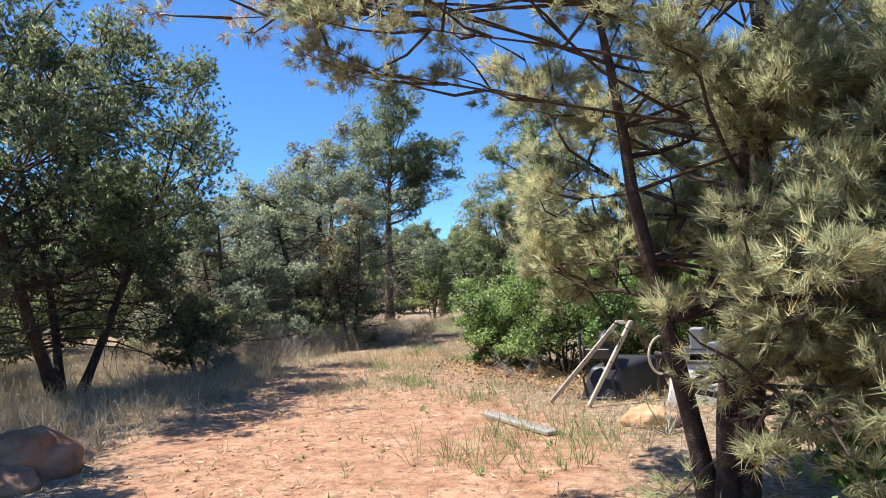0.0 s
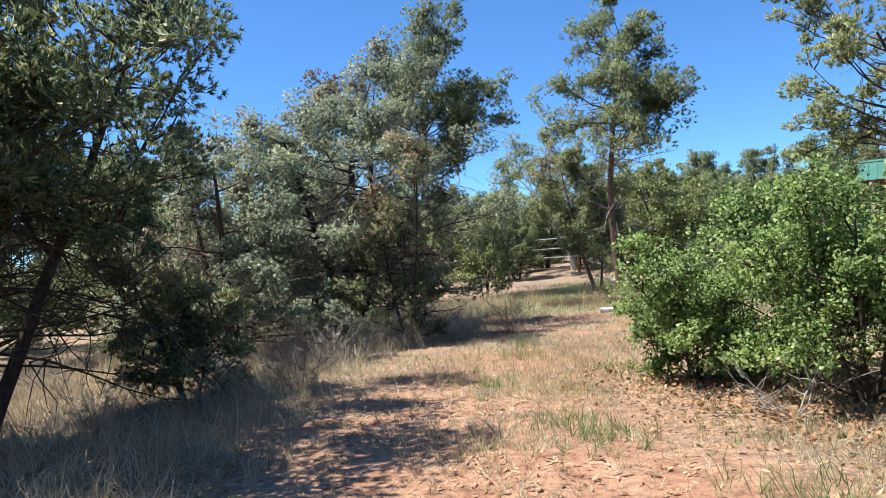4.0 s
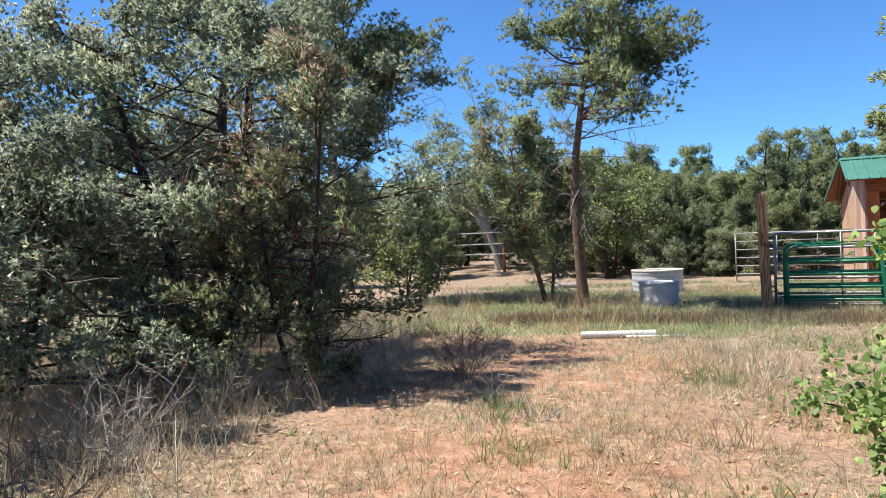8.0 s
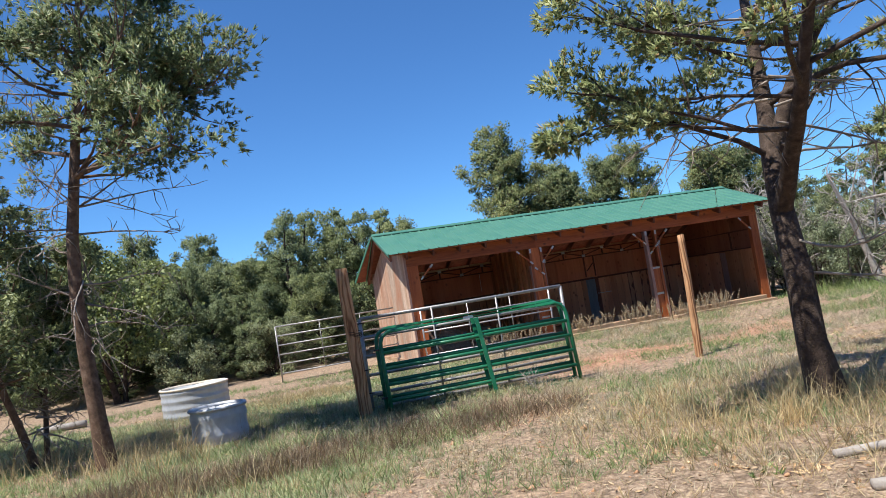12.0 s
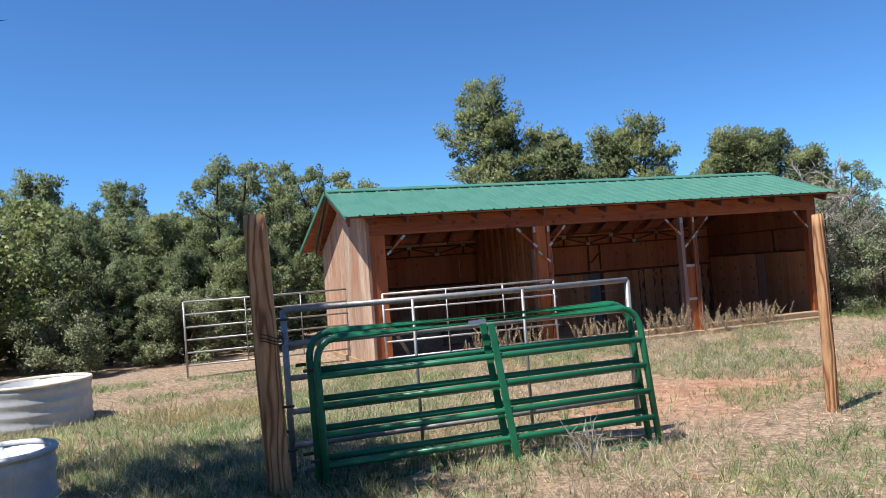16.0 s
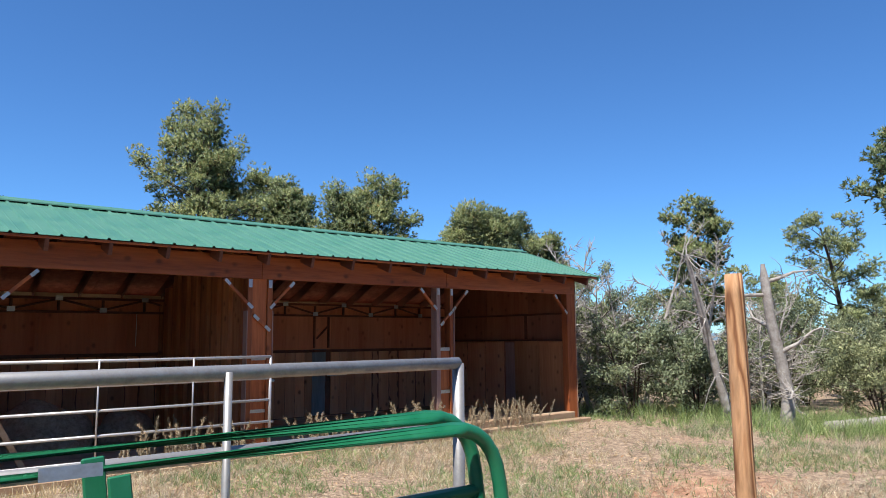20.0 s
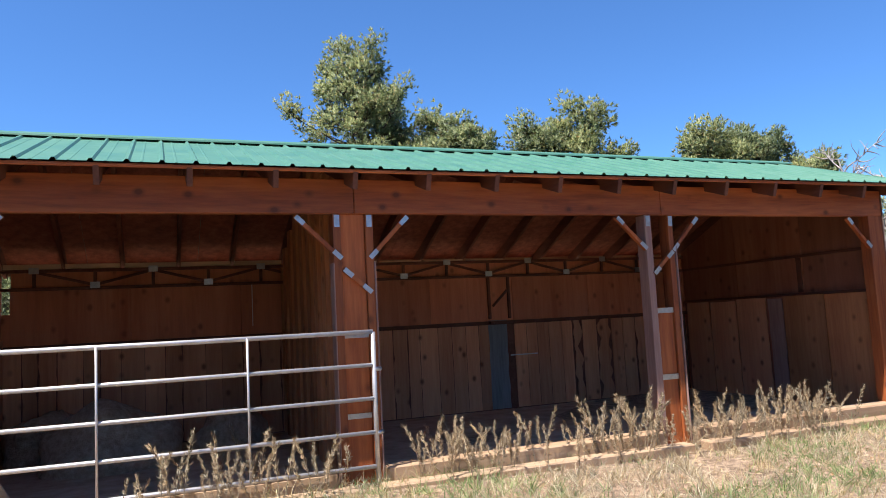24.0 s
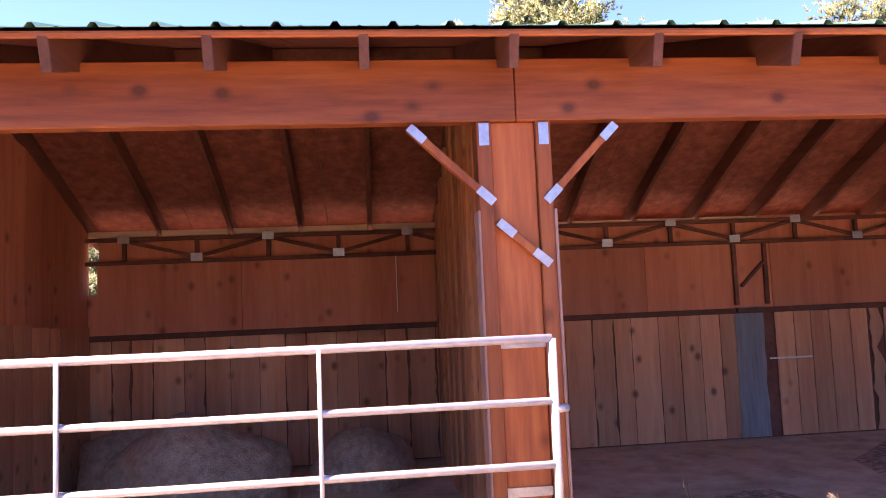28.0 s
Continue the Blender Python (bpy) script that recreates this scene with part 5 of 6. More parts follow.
def live_board(x0, x1, z0, z1, wavy, rng, t=0.022):
    """An upright slab board with uneven, bark-edged sides."""
    bm = bmesh.new()
    n = 12
    sa, sb = rng.uniform(0, 6.28), rng.uniform(0, 6.28)
    L, Rr = [], []
    for i in range(n + 1):
        z = z0 + (z1 - z0) * i / n
        a, b = (rng.gauss(0, 0.45) + math.sin(i * 0.9 + sa)) * wavy, (rng.gauss(0, 0.45) + math.sin(i * 0.8 + sb)) * wavy
        L.append((x0 + abs(a) * 0.8, z))
        Rr.append((x1 - abs(b) * 0.8, z))
    f = [[bm.verts.new((x, -t, z)) for x, z in side] for side in (L, Rr)]
    g = [[bm.verts.new((x + (0.008 if k == 0 else -0.008), 0, z)) for x, z in side] for k, side in enumerate((L, Rr))]
    for i in range(n):
        bm.faces.new((f[0][i], f[1][i], f[1][i + 1], f[0][i + 1]))
        bm.faces.new((g[0][i], f[0][i], f[0][i + 1], g[0][i + 1]))
        bm.faces.new((f[1][i], g[1][i], g[1][i + 1], f[1][i + 1]))
        bm.faces.new((g[1][i], g[0][i], g[0][i + 1], g[1][i + 1]))
    bm.faces.new((f[0][-1], f[1][-1], g[1][-1], g[0][-1]))
    bm.faces.new((f[0][0], g[0][0], g[1][0], f[1][0]))
    return bm


brng = random.Random(4)
# rear wall: sheathing, slab boards below, plywood above, a slit below the eave
part("rear_wall", box(SX0, SX1, SY1, SY1 + 0.02, FZ - 0.2, 1.45, 0), M_PLY, shed, "plywood rear wall")
part("rear_wall", box(SX0 + 0.12, SX1, SY1, SY1 + 0.02, 1.45, 1.94, 0), M_PLY, shed)
# added dark sheet, standing in for the shade in the gaps between boards
part("backing", box(SX0 + 0.04, SX1 - 0.04, SY1 - 0.006, SY1 - 0.002, FZ, 1.06, 0), M_RAFT, shed, "dark sheet added as shade in the gaps of the slab boards")
x = SX0 + 0.05
while x < SX1 - 0.1:
    w = brng.uniform(0.15, 0.26)
    if not 1.33 < x + w / 2 < 1.68:
        part("slab_board", live_board(x, min(x + w, SX1 - 0.03), FZ + 0.02, 1.06 + brng.uniform(-0.015, 0.015), (0.002 if brng.random() < 0.8 else 0.016) if x < 0.2 else (0.004 if brng.random() < 0.82 else 0.05), brng), M_SLAB, shed, m=pose(0, SY1 - 0.001, 0))
    x += w + 0.002
part("slab_board", live_board(1.37, 1.66, FZ + 0.02, 1.11, 0.012, brng, 0.03), M_BLUE, shed, "blue-grey weathered board", m=pose(0, SY1 - 0.001, 0))
x = SX0 + 0.115
while x < SX1 - 0.1:
    xe = min(x + 1.22, SX1 - 0.03)
    part("plywood_sheet", box(x, xe - 0.004, SY1 - 0.03, SY1 - 0.001, 1.085, 1.72, 0.002), M_PLY, shed)
    x = xe
part("ledger", box(SX0 + 0.03, SX1 - 0.03, SY1 - 0.055, SY1 - 0.002, 1.05, 1.10), M_RAFT, shed)
# top plate truss with its metal plates
part("truss_chord", box(SX0 + 0.03, SX1 - 0.03, SY1 - 0.07, SY1 - 0.032, 1.70, 1.735), M_RAFT, shed)
part("truss_chord", box(SX0 + 0.03, SX1 - 0.03, SY1 - 0.07, SY1 - 0.032, 1.9, 1.935), M_RAFT, shed)
x, k = SX0 + 0.35, 0
while x < SX1 - 0.3:
    b = part("truss_web", box(x - 0.018, x + 0.018, SY1 - 0.066, SY1 - 0.034, 1.737, 1.898), M_RAFT, shed)
    zc = 1.75 if k % 2 else 1.92
    part("bracket", box(x - 0.05, x + 0.05, SY1 - 0.074, SY1 - 0.071, zc - 0.035, zc + 0.035, 0), M_PLATE, b, "galvanised plate")
    if x + 0.6 < SX1 - 0.3:
        part("truss_web", strut((x + 0.03, SY1 - 0.05, 1.90 if k % 2 == 0 else 1.76), (x + 0.58, SY1 - 0.05, 1.76 if k % 2 == 0 else 1.90), 0.03, 0.03, up=(0, 1, 0)), M_RAFT, shed)
    x += 0.612
    k += 1
part("latch", box(1.38, 1.44, SY1 - 0.1, SY1 - 0.032, 1.06, 1.1), M_RAFT, shed)
for xb in (1.40, 1.70):
    part("cleat", box(xb - 0.02, xb + 0.02, SY1 - 0.062, SY1 - 0.031, 1.13, 1.70), M_RAFT, shed)
part("brace", strut((1.45, SY1 - 0.05, 1.3), (1.68, SY1 - 0.05, 1.52), 0.03, 0.03, up=(0, 1, 0)), M_RAFT, shed)
part("cord", box(-1.765, -1.757, SY1 - 0.05, SY1 - 0.042, 1.2, 1.72, 0), M_TAPE, shed, "hanging pale cord")
part("rod", box(1.68, 2.1, SY1 - 0.06, SY1 - 0.045, 0.615, 0.63, 0), M_PLATE, shed, "thin metal rod")


def gable(xa, xb, mat_, name, boards, label, skew=0.0):
    """An end wall under the gable: upright grooved siding, board by board."""
    n = boards
    for i in range(n):
        ya, yb = SY0 + (SY1 - SY0) * i / n, SY0 + (SY1 - SY0) * (i + 1) / n - 0.006
        bm = bmesh.new()
        z0, za, zb = FZ - 0.15, roof_z(ya) - 0.17, roof_z(yb) - 0.17
        prof = [(ya, z0), (yb, z0), (yb, zb), (ya, za)]
        f = [bm.verts.new((xa + skew * (yy - SY0), yy, z)) for yy, z in prof]
        g = [bm.verts.new((xb + skew * (yy - SY0), yy, z)) for yy, z in prof]
        bm.faces.new(f[::-1])
        bm.faces.new(g)
        for k in range(4):
            bm.faces.new((f[k], f[(k + 1) % 4], g[(k + 1) % 4], g[k]))
        bmesh.ops.recalc_face_normals(bm, faces=bm.faces)
        part(name, bm, mat_, shed, label if i == 0 else "")


gable(SX0, SX0 + 0.016, M_SIDING, "siding_board", 17, "sun-bleached upright siding board", -0.075)
gable(SX0 + 0.018, SX0 + 0.03, M_PLY, "inner_panel", 3, "inner plywood lining")
gable(SX1 - 0.016, SX1, M_SIDING, "siding_board", 17, "upright siding board")
# right lining takes the plywood copy with shade in its colour
gable(SX1 - 0.03, SX1 - 0.018, M_PLYSHADE, "inner_panel", 3, "inner plywood lining")
# slab boards on the inside of one end wall
y = SY0 + 0.2
while y < SY1 - 0.2:
    w = brng.uniform(0.18, 0.3)
    o = part("slab_board", live_board(0, w, FZ + 0.02, 1.2 + brng.uniform(-0.05, 0.05), 0.01, brng), M_SLAB, shed)
    o.matrix_basis = pose(SX0 + 0.034, y, 0, 0, 0, 90)
    y += w + 0.005
# broad kick panels on the other, with a dark plank, a ledge and a batten
y = SY0 + 0.2
for w, top, mat_, label in ((0.64, 1.22, M_PART, "broad brown kick panel"), (0.63, 1.24, M_PART, ""), (0.25, 1.2, M_EDGEP, "dark grey upright plank"), (0.54, 1.22, M_SLAB, "rough kick panel"), (0.52, 1.2, M_SLAB, ""), (0.5, 1.21, M_SLAB, "")):
    o = part("kick_panel", live_board(0, w, FZ + 0.02, top, 0.004 if mat_ is M_PART else 0.014, brng), mat_, shed, label)
    o.matrix_basis = pose(SX1 - 0.034, y + w, 0, 0, 0, -90)
    y += w + (0.03 if mat_ is M_EDGEP else 0.006)
part("ledge", box(SX1 - 0.085, SX1 - 0.032, SY0 + 0.19, SY1 - 0.06, 1.225, 1.255), M_RAFT, shed, "dark ledge over the kick panels")
part("batten", box(SX1 - 0.05, SX1 - 0.031, SY0 + 0.19, SY1 - 0.06, 1.70, 1.735), M_RAFT, shed)
part("batten", box(SX1 - 0.05, SX1 - 0.031, SY0 + 1.15, SY0 + 1.22, 1.26, 1.698), M_RAFT, shed)
y, k = SY0 + 0.2, 0
while y < SY1 - 0.06:
    w = 0.185
    zt = roof_z(y + w / 2) - 0.2
    part("partition_board", box(-1.36 - 0.055 * (k % 2), -1.335, y, min(y + w - 0.006, SY1 - 0.03), FZ, zt, 0.006), M_PART, shed, "upright partition board" if k == 0 else "")
    y += w
    k += 1
part("floor", box(SX0 + 0.035, SX1 - 0.035, SY0 + 0.16, SY1 - 0.002, FZ - 0.3, FZ + 0.005, 0), M_FLOOR, shed, "trodden dirt floor")
# sill timbers
for xa, xb in ((-4.2, -1.55), (-1.15, 1.52), (1.9, 4.55)):
    part("sill_timber", box(xa, xb, SY0 - 0.10, SY0 + 0.12, FZ - 0.14, FZ + 0.13, 0.012), M_TIE, shed, "weathered sill timber")
    part("kerb_timber", box(xa - 0.1, xb + 0.1, SY0 - 0.36, SY0 - 0.2, FZ - 0.16, FZ + 0.045, 0.012), M_TIE, shed)
part("skirt_board", strut((SX0 - 0.018, SY0, FZ - 0.04), (SX0 - 0.274, SY1, FZ - 0.04), 0.026, 0.2), M_TIE, shed)
part("corner_board", box(SX0 - 0.262, SX0 + 0.03, SY1, SY1 + 0.02, FZ - 0.15, 2.2), M_SIDING, shed)
part("brace", strut((-4.15, SY0 + 0.25, 0.62), (-3.75, SY0 + 0.3, FZ), 0.04, 0.06), M_TIE, shed, "pale slanting prop")


def mound(at, sx, sy, sz, seed, mat_, name, label, cat):
    bm = bmesh.new()
    bmesh.ops.create_icosphere(bm, subdivisions=4, radius=1.0)
    for v in bm.verts:
        n = noise.noise(v.co * 1.3 + Vector((seed, 0, 0))) * 0.25 + noise.noise(v.co * 4 + Vector((seed, 3, 0))) * 0.09 + noise.noise(v.co * 11) * 0.03
        v.co *= 1 + n
        v.co = Vector((v.co.x * sx, v.co.y * sy, max(v.co.z, -0.45) * sz))
    me = bpy.data.meshes.new(name)
    for f in bm.faces:
        f.smooth = True
    bm.to_mesh(me)
    bm.free()
    me.materials.append(mat_)
    ob = new(name, me)
    ob.matrix_basis = pose(*at)
    return tagged(ob, label, cat)


# pale tan bag-like mounds, not hay; rough lumps stand in for them
mound((-3.3, 30.2, FZ + 0.1), 0.65, 0.5, 0.5, 1.0, M_MOUND, "hay_mound", "rounded pale tan mound on the shed floor", "hay")
mound((-2.1, 30.6, FZ + 0.1), 0.38, 0.34, 0.36, 2.0, M_MOUND, "hay_mound", "small pale tan mound against the rear wall", "hay")
mound((-3.9, 30.9, FZ + 0.1), 0.45, 0.35, 0.42, 3.0, M_MOUND, "hay_mound", "low pale tan mound in the corner", "hay")
mound((-2.22, 7.5, 0.045), 0.23, 0.16, 0.125, 4.0, M_ROCK, "boulder", "pale tan sandstone boulder lying on the soil", "rock")
mound((-6.2, 4.5, 0.08), 0.4, 0.36, 0.27, 5.0, M_ROCKD, "boulder", "brown boulder at the edge of the track", "rock")
mound((-5.95, 4.15, 0.03), 0.3, 0.24, 0.13, 6.0, M_ROCKD, "boulder", "small brown stone beside the boulder", "rock")


# ---- panels, gates, posts ----
def panel(name, x0, x1, y, zs, r, mat_, posts, label, category, ups=(), cap=0.0, z_foot=None):
    root = thing(name, (x0, y, 0), label, category)
    w = x1 - x0
    for i, z in enumerate(zs):
        pipe("rail", [(0, 0, z), (w * 0.5, 0, z - 0.004), (w, 0, z)], r * (1.15 if i == 0 else 1), mat_, root)
    for px in posts:
        pipe("upright", [(px * w, 0, z_foot if z_foot is not None else zs[-1] - 0.1), (px * w, 0, zs[0] + cap)], r * 1.15, mat_, root)
    for px in ups:
        pipe("stay", [(px * w, -r * 0.9, zs[-1]), (px * w, -r * 0.9, zs[0])], r * 0.62, mat_, root, 6)
    return root


pn = panel("corral_panel", -4.3, -1.24, 27.82, (1.085, 0.825, 0.565, 0.305, 0.045), 0.0165, M_PIPE, (0.0, 1.0), "silver five-rail steel corral panel closing the shed bay", "corral panel", (0.352, 0.684), z_foot=-0.13)
for z in (0.79, 0.30):
    pipe("latch", [(3.06, -0.005, z), (3.12, 0.03, z)], 0.018, M_PIPE, pn, 8)
panel("corral_panel", -7.42, -4.56, 29.62, (1.19, 0.97, 0.75, 0.53, 0.31, 0.09), 0.016, M_GALV, (0.0, 1.0), "silver six-rail steel corral panel beside the shed", "corral panel", (0.36, 0.7), z_foot=-0.14)
sg = panel("steel_gate", -6.40, -3.47, 21.78, (1.20, 0.945, 0.69, 0.44, 0.19, -0.0), 0.0215, M_GALV, (0.0, 1.0), "galvanised steel pipe gate hung on the cedar post", "gate", (0.34, 0.66), z_foot=-0.06)
for z in (1.0, 0.3):
    pipe("hinge", [(-0.16, -0.02, z), (0.0, 0.0, z)], 0.014, M_DARKM, sg, 8)


def green_gate(x, y, lean, turn, label):
    w, h, r, c = 2.62, 1.12, 0.0265, 0.2
    root = thing("green_gate", (x, y, gz(x + 1.4, y) - (0.07 if y < 21.35 else 0.03)), label, "gate", "leaning green gates")
    root.matrix_basis = root.matrix_basis @ pose(0, 0, 0, lean, 0, turn)
    frame_pts = [(0, 0, 0.0), (0, 0, h - c)] + arc((0, 0, h - c), (0, 0, h), (c, 0, h)) + arc((w - c, 0, h), (w, 0, h), (w, 0, h - c)) + [(w, 0, 0.0)]
    pipe("outer_frame", frame_pts, r, M_GATE, root, 10)
    for i in range(5):
        pipe("rail", [(0, 0, 0.03 + 0.19 * i + 0.015 * i), (w, 0, 0.03 + 0.19 * i + 0.015 * i)], r * 0.92, M_GATE, root)
    b = strut((w / 2 + 0.1, -0.03, 0.0), (w / 2 + 0.02, -0.03, h - 0.02), 0.055, 0.014, up=(0, 1, 0))
    part("centre_stay", b, M_GATE, root, "flat green stay")
    for z in (0.28, 0.9):
        pipe("hinge", [(-0.03, 0, z), (-0.1, -0.01, z)], 0.012, M_DARKM, root, 8)
    if y < 21.35:
        part("tag", box(w * 0.44, w * 0.44 + 0.14, -0.031, -0.0275, h - 0.016, h + 0.016, 0), M_PLATE, root, "pale maker's tag")
    return root


green_gate(-6.22, 21.30, -9.0, -0.6, "green tube gate leaning against the steel gate")
green_gate(-6.26, 21.385, -9.0, -0.6, "second green tube gate stacked behind the first")


def log_post(at, top, r, seed, label, rings=16, k=14):
    root = thing("cedar_post", at, label, "fence post")
    bm = bmesh.new()
    base, top = Vector((0, 0, -0.2)), Vector(top) - Vector(at)
    prev = None
    for i in range(rings + 1):
        t = i / rings
        c = base.lerp(top, t)
        ring = []
        for j in range(k):
            a = 2 * math.pi * j / k
            rr = r * (1.04 - 0.12 * t) * (1 + 0.10 * noise.noise(Vector((math.cos(a) * 1.5, math.sin(a) * 1.5, t * 3 + seed))) + 0.05 * noise.noise(Vector((math.cos(a) * 5, math.sin(a) * 5, t * 2 + seed))))
            if i == rings:
                rr *= 0.93
            ring.append(bm.verts.new((c.x + rr * math.cos(a), c.y + rr * math.sin(a), c.z + (0.012 * noise.noise(Vector((a, seed, 0))) if i == rings else 0))))
        if prev:
            for j in range(k):
                bm.faces.new((prev[j], prev[(j + 1) % k], ring[(j + 1) % k], ring[j]))
        prev = ring
    bm.faces.new(prev)
    part("shaft", bm, M_CEDAR, root, smooth=True)
    return root


p1 = log_post((-6.53, 21.40, 0), (-6.58, 21.46, 1.89), 0.085, 1.0, "weathered cedar gate post with a band of wire")
for z in (1.0, 1.02, 1.045):
    pts = [(0.09 * math.cos(a), 0.02 + 0.09 * math.sin(a), z + 0.02 * math.sin(2 * a)) for a in np.linspace(0, 6.28, 17)]
    pipe("wire_band", pts, 0.004, M_WIRE, p1, 5)
for z in (0.25, 0.55, 1.15):
    pipe("bolt", [(0.05, -0.02, z), (0.13, -0.03, z)], 0.009, M_DARKM, p1, 8)
log_post((-1.57, 21.58, -0.13), (-1.5, 21.62, 1.655), 0.056, 2.0, "slender cedar fence post standing alone in the yard")


def tape_fence():
    pts = [(-34.0, 33.0), (-27.5, 34.3), (-21.5, 35.2), (-16.2, 35.2), (-13.6, 35.8)]
    root = thing("tape_fence", (0, 0, 0), "white three-strand tape fence on wooden posts", "fence")
    for x, y in pts:
        pipe("fence_post", [(x, y, gz(x, y) - 0.2), (x + 0.03, y, 1.85)], 0.07, M_CEDAR, root, 8, "wooden fence post")
    for z in (0.75, 1.15, 1.6):
        for (xa, ya), (xb, yb) in zip(pts, pts[1:]):
            part("tape", strut((xa, ya - 0.08, z), (xb, yb - 0.08, z), 0.004, 0.045, bev=0), M_TAPE, root)


tape_fence()


# ---- tanks, pipe, clutter ----
def tank(at, r, h, label, ribs, rim=None):
    root = thing("stock_tank", at, label, "stock tank")
    prof = [(r * 0.98, 0.0)]
    for i in range(ribs):
        z = h * (i + 0.5) / ribs
        prof += [(r, z - h / ribs * 0.3), (r + 0.012, z - 0.012), (r + 0.012, z + 0.012), (r, z + h / ribs * 0.3)]
    prof += [(r, h - 0.02), (r - 0.012, h - 0.02), (r - 0.012, 0.06), (0.001, 0.055)]
    part("wall", lathe(prof, 40), M_TANK, root, smooth=True)
    part("rim", lathe([(r - 0.014, h - 0.02), (r + 0.02, h - 0.025), (r + 0.026, h - 0.005), (r + 0.015, h + 0.012), (r - 0.008, h + 0.012), (r - 0.014, h - 0.02)], 40), rim or M_TANK, root, smooth=True)
    return root


t1 = tank((-9.07, 26.55, gz(-9.07, 26.55)), 0.60, 0.56, "large round galvanised stock tank with a pale rim", 4, M_CREAM)
part("lining", lathe([(0.575, 0.40), (0.3, 0.43), (0.001, 0.425)], 32), M_CREAM, t1, "pale dried bed in the tank", True)
tank((-8.36, 21.95, gz(-8.36, 21.95)), 0.345, 0.44, "small round galvanised tub beside the stock tank", 2)


def drain_pipe():
    root = thing("drain_pipe", (-8.62, 17.15, 0.05), "pale corrugated drain pipe lying in the grass", "pipe", turn=-72)
    prof = []
    n = 46
    for i in range(n):
        y = 0.02 * i
        prof += [(0.040, y), (0.049, y + 0.006), (0.049, y + 0.013), (0.040, y + 0.019)]
    bm = lathe(prof, 16)
    bm.transform(Matrix.Rotation(radians(-90), 4, "X"))
    part("corrugated_length", bm, M_PVC, root, smooth=True)
    pipe("smooth_length", [(0.07, 0.55, -0.025), (0.08, 1.3, -0.03)], 0.02, M_PVC, root, 12)


drain_pipe()


def plank(at, ln, w, t, turn, label):
    root = thing("plank", at, label, "plank", turn=turn)
    part("board", box(0, ln, -w / 2, w / 2, 0, t, 0.006), M_GREYW, root)
    for px in (0.08, ln * 0.5, ln - 0.12):
        pipe("nail", [(px, 0.02, t - 0.005), (px, 0.02, t + 0.006)], 0.008, M_DARKM, root, 6)


plank((-3.82, 7.58, 0.0), 1.15, 0.13, 0.035, -33, "grey weathered plank lying on the soil")


def barrow():
    """An upturned wheelbarrow resting on its grips and its tray."""
    root = thing("wheelbarrow", (-3.05, 8.6, 0.0), "black wheelbarrow tipped on its front with pale wooden handles", "wheelbarrow")
    bm = bmesh.new()
    low = [(-0.24, 0.02, 0.0), (0.22, 0.04, 0.0), (0.52, 0.80, 0.0), (-0.10, 0.84, 0.0)]
    high = [(-0.13, 0.10, 0.33), (0.17, 0.11, 0.33), (0.44, 0.66, 0.40), (-0.02, 0.70, 0.40)]
    a, b = [bm.verts.new(c) for c in low], [bm.verts.new(c) for c in high]
    bm.faces.new(b)
    for i in range(4):
        bm.faces.new((a[i], a[(i + 1) % 4], b[(i + 1) % 4], b[i]))
    bmesh.ops.recalc_face_normals(bm, faces=bm.faces)
    bmesh.ops.bevel(bm, geom=[e for e in bm.edges if not e.is_boundary], offset=0.05, segments=3, affect="EDGES", profile=0.5)
    part("tray", bm, M_BLACK, root, "black plastic tray", True)
    pipe("tray_rim", [Vector(c) + Vector((0, 0, 0.012)) for c in low + low[:1]], 0.014, M_BLACK, root, 8)
    for a, b in (((-0.40, -0.34, 0.02), (0.22, 0.06, 0.80)), ((0.05, -0.45, 0.02), (0.36, 0.04, 0.80))):
        h = part("handle", strut(a, b, 0.032, 0.045, bev=0.007), M_HANDLE, root, "pale worn wooden handle")
        va, vb = Vector(a), Vector(b)
        for f in (0.5, 0.66):
            p = va.lerp(vb, f)
            pipe("bolt", [p + Vector((0.012, -0.03, 0.018)), p + Vector((0.006, 0.03, -0.018))], 0.007, M_DARKM, h, 6)
    part("cross_bar", strut((0.20, 0.075, 0.79), (0.37, 0.055, 0.79), 0.03, 0.035), M_HANDLE, root)
    for x in (-0.16, 0.15):
        pipe("leg", [(x, 0.0, 0.56), (x + 0.02, -0.01, 0.42), (x + 0.06, 0.01, 0.32), (x - 0.01, 0.0, 0.23), (x + 0.02, 0.02, 0.03)], 0.013, M_BLACK, root, 8)
    for x in (-0.19, 0.19):
        part("side_bracket", box(x - 0.012, x + 0.012, 0.0, 0.05, 0.36, 0.70, 0.006), M_BLACK, root)
    part("brace_plate", box(-0.17, 0.17, 0.0, 0.025, 0.42, 0.525, 0.008), M_BLACK, root, "black pressed-steel brace")
    bm = lathe([(0.10, -0.035), (0.17, -0.04), (0.185, 0.0), (0.17, 0.04), (0.10, 0.035), (0.10, -0.035)], 24)
    bm.transform(Matrix.Translation((0.02, 0.25, 0.52)) @ Matrix.Rotation(radians(90), 4, "Y"))
    wh = part("wheel", bm, M_BLACK, root, "black rubber tyre", True)
    bm = lathe([(0.001, -0.02), (0.1, -0.02), (0.1, 0.02), (0.001, 0.02)], 16)
    bm.transform(Matrix.Translation((0.02, 0.25, 0.52)) @ Matrix.Rotation(radians(90), 4, "Y"))
    part("rim", bm, M_DARKM, wh)


barrow()


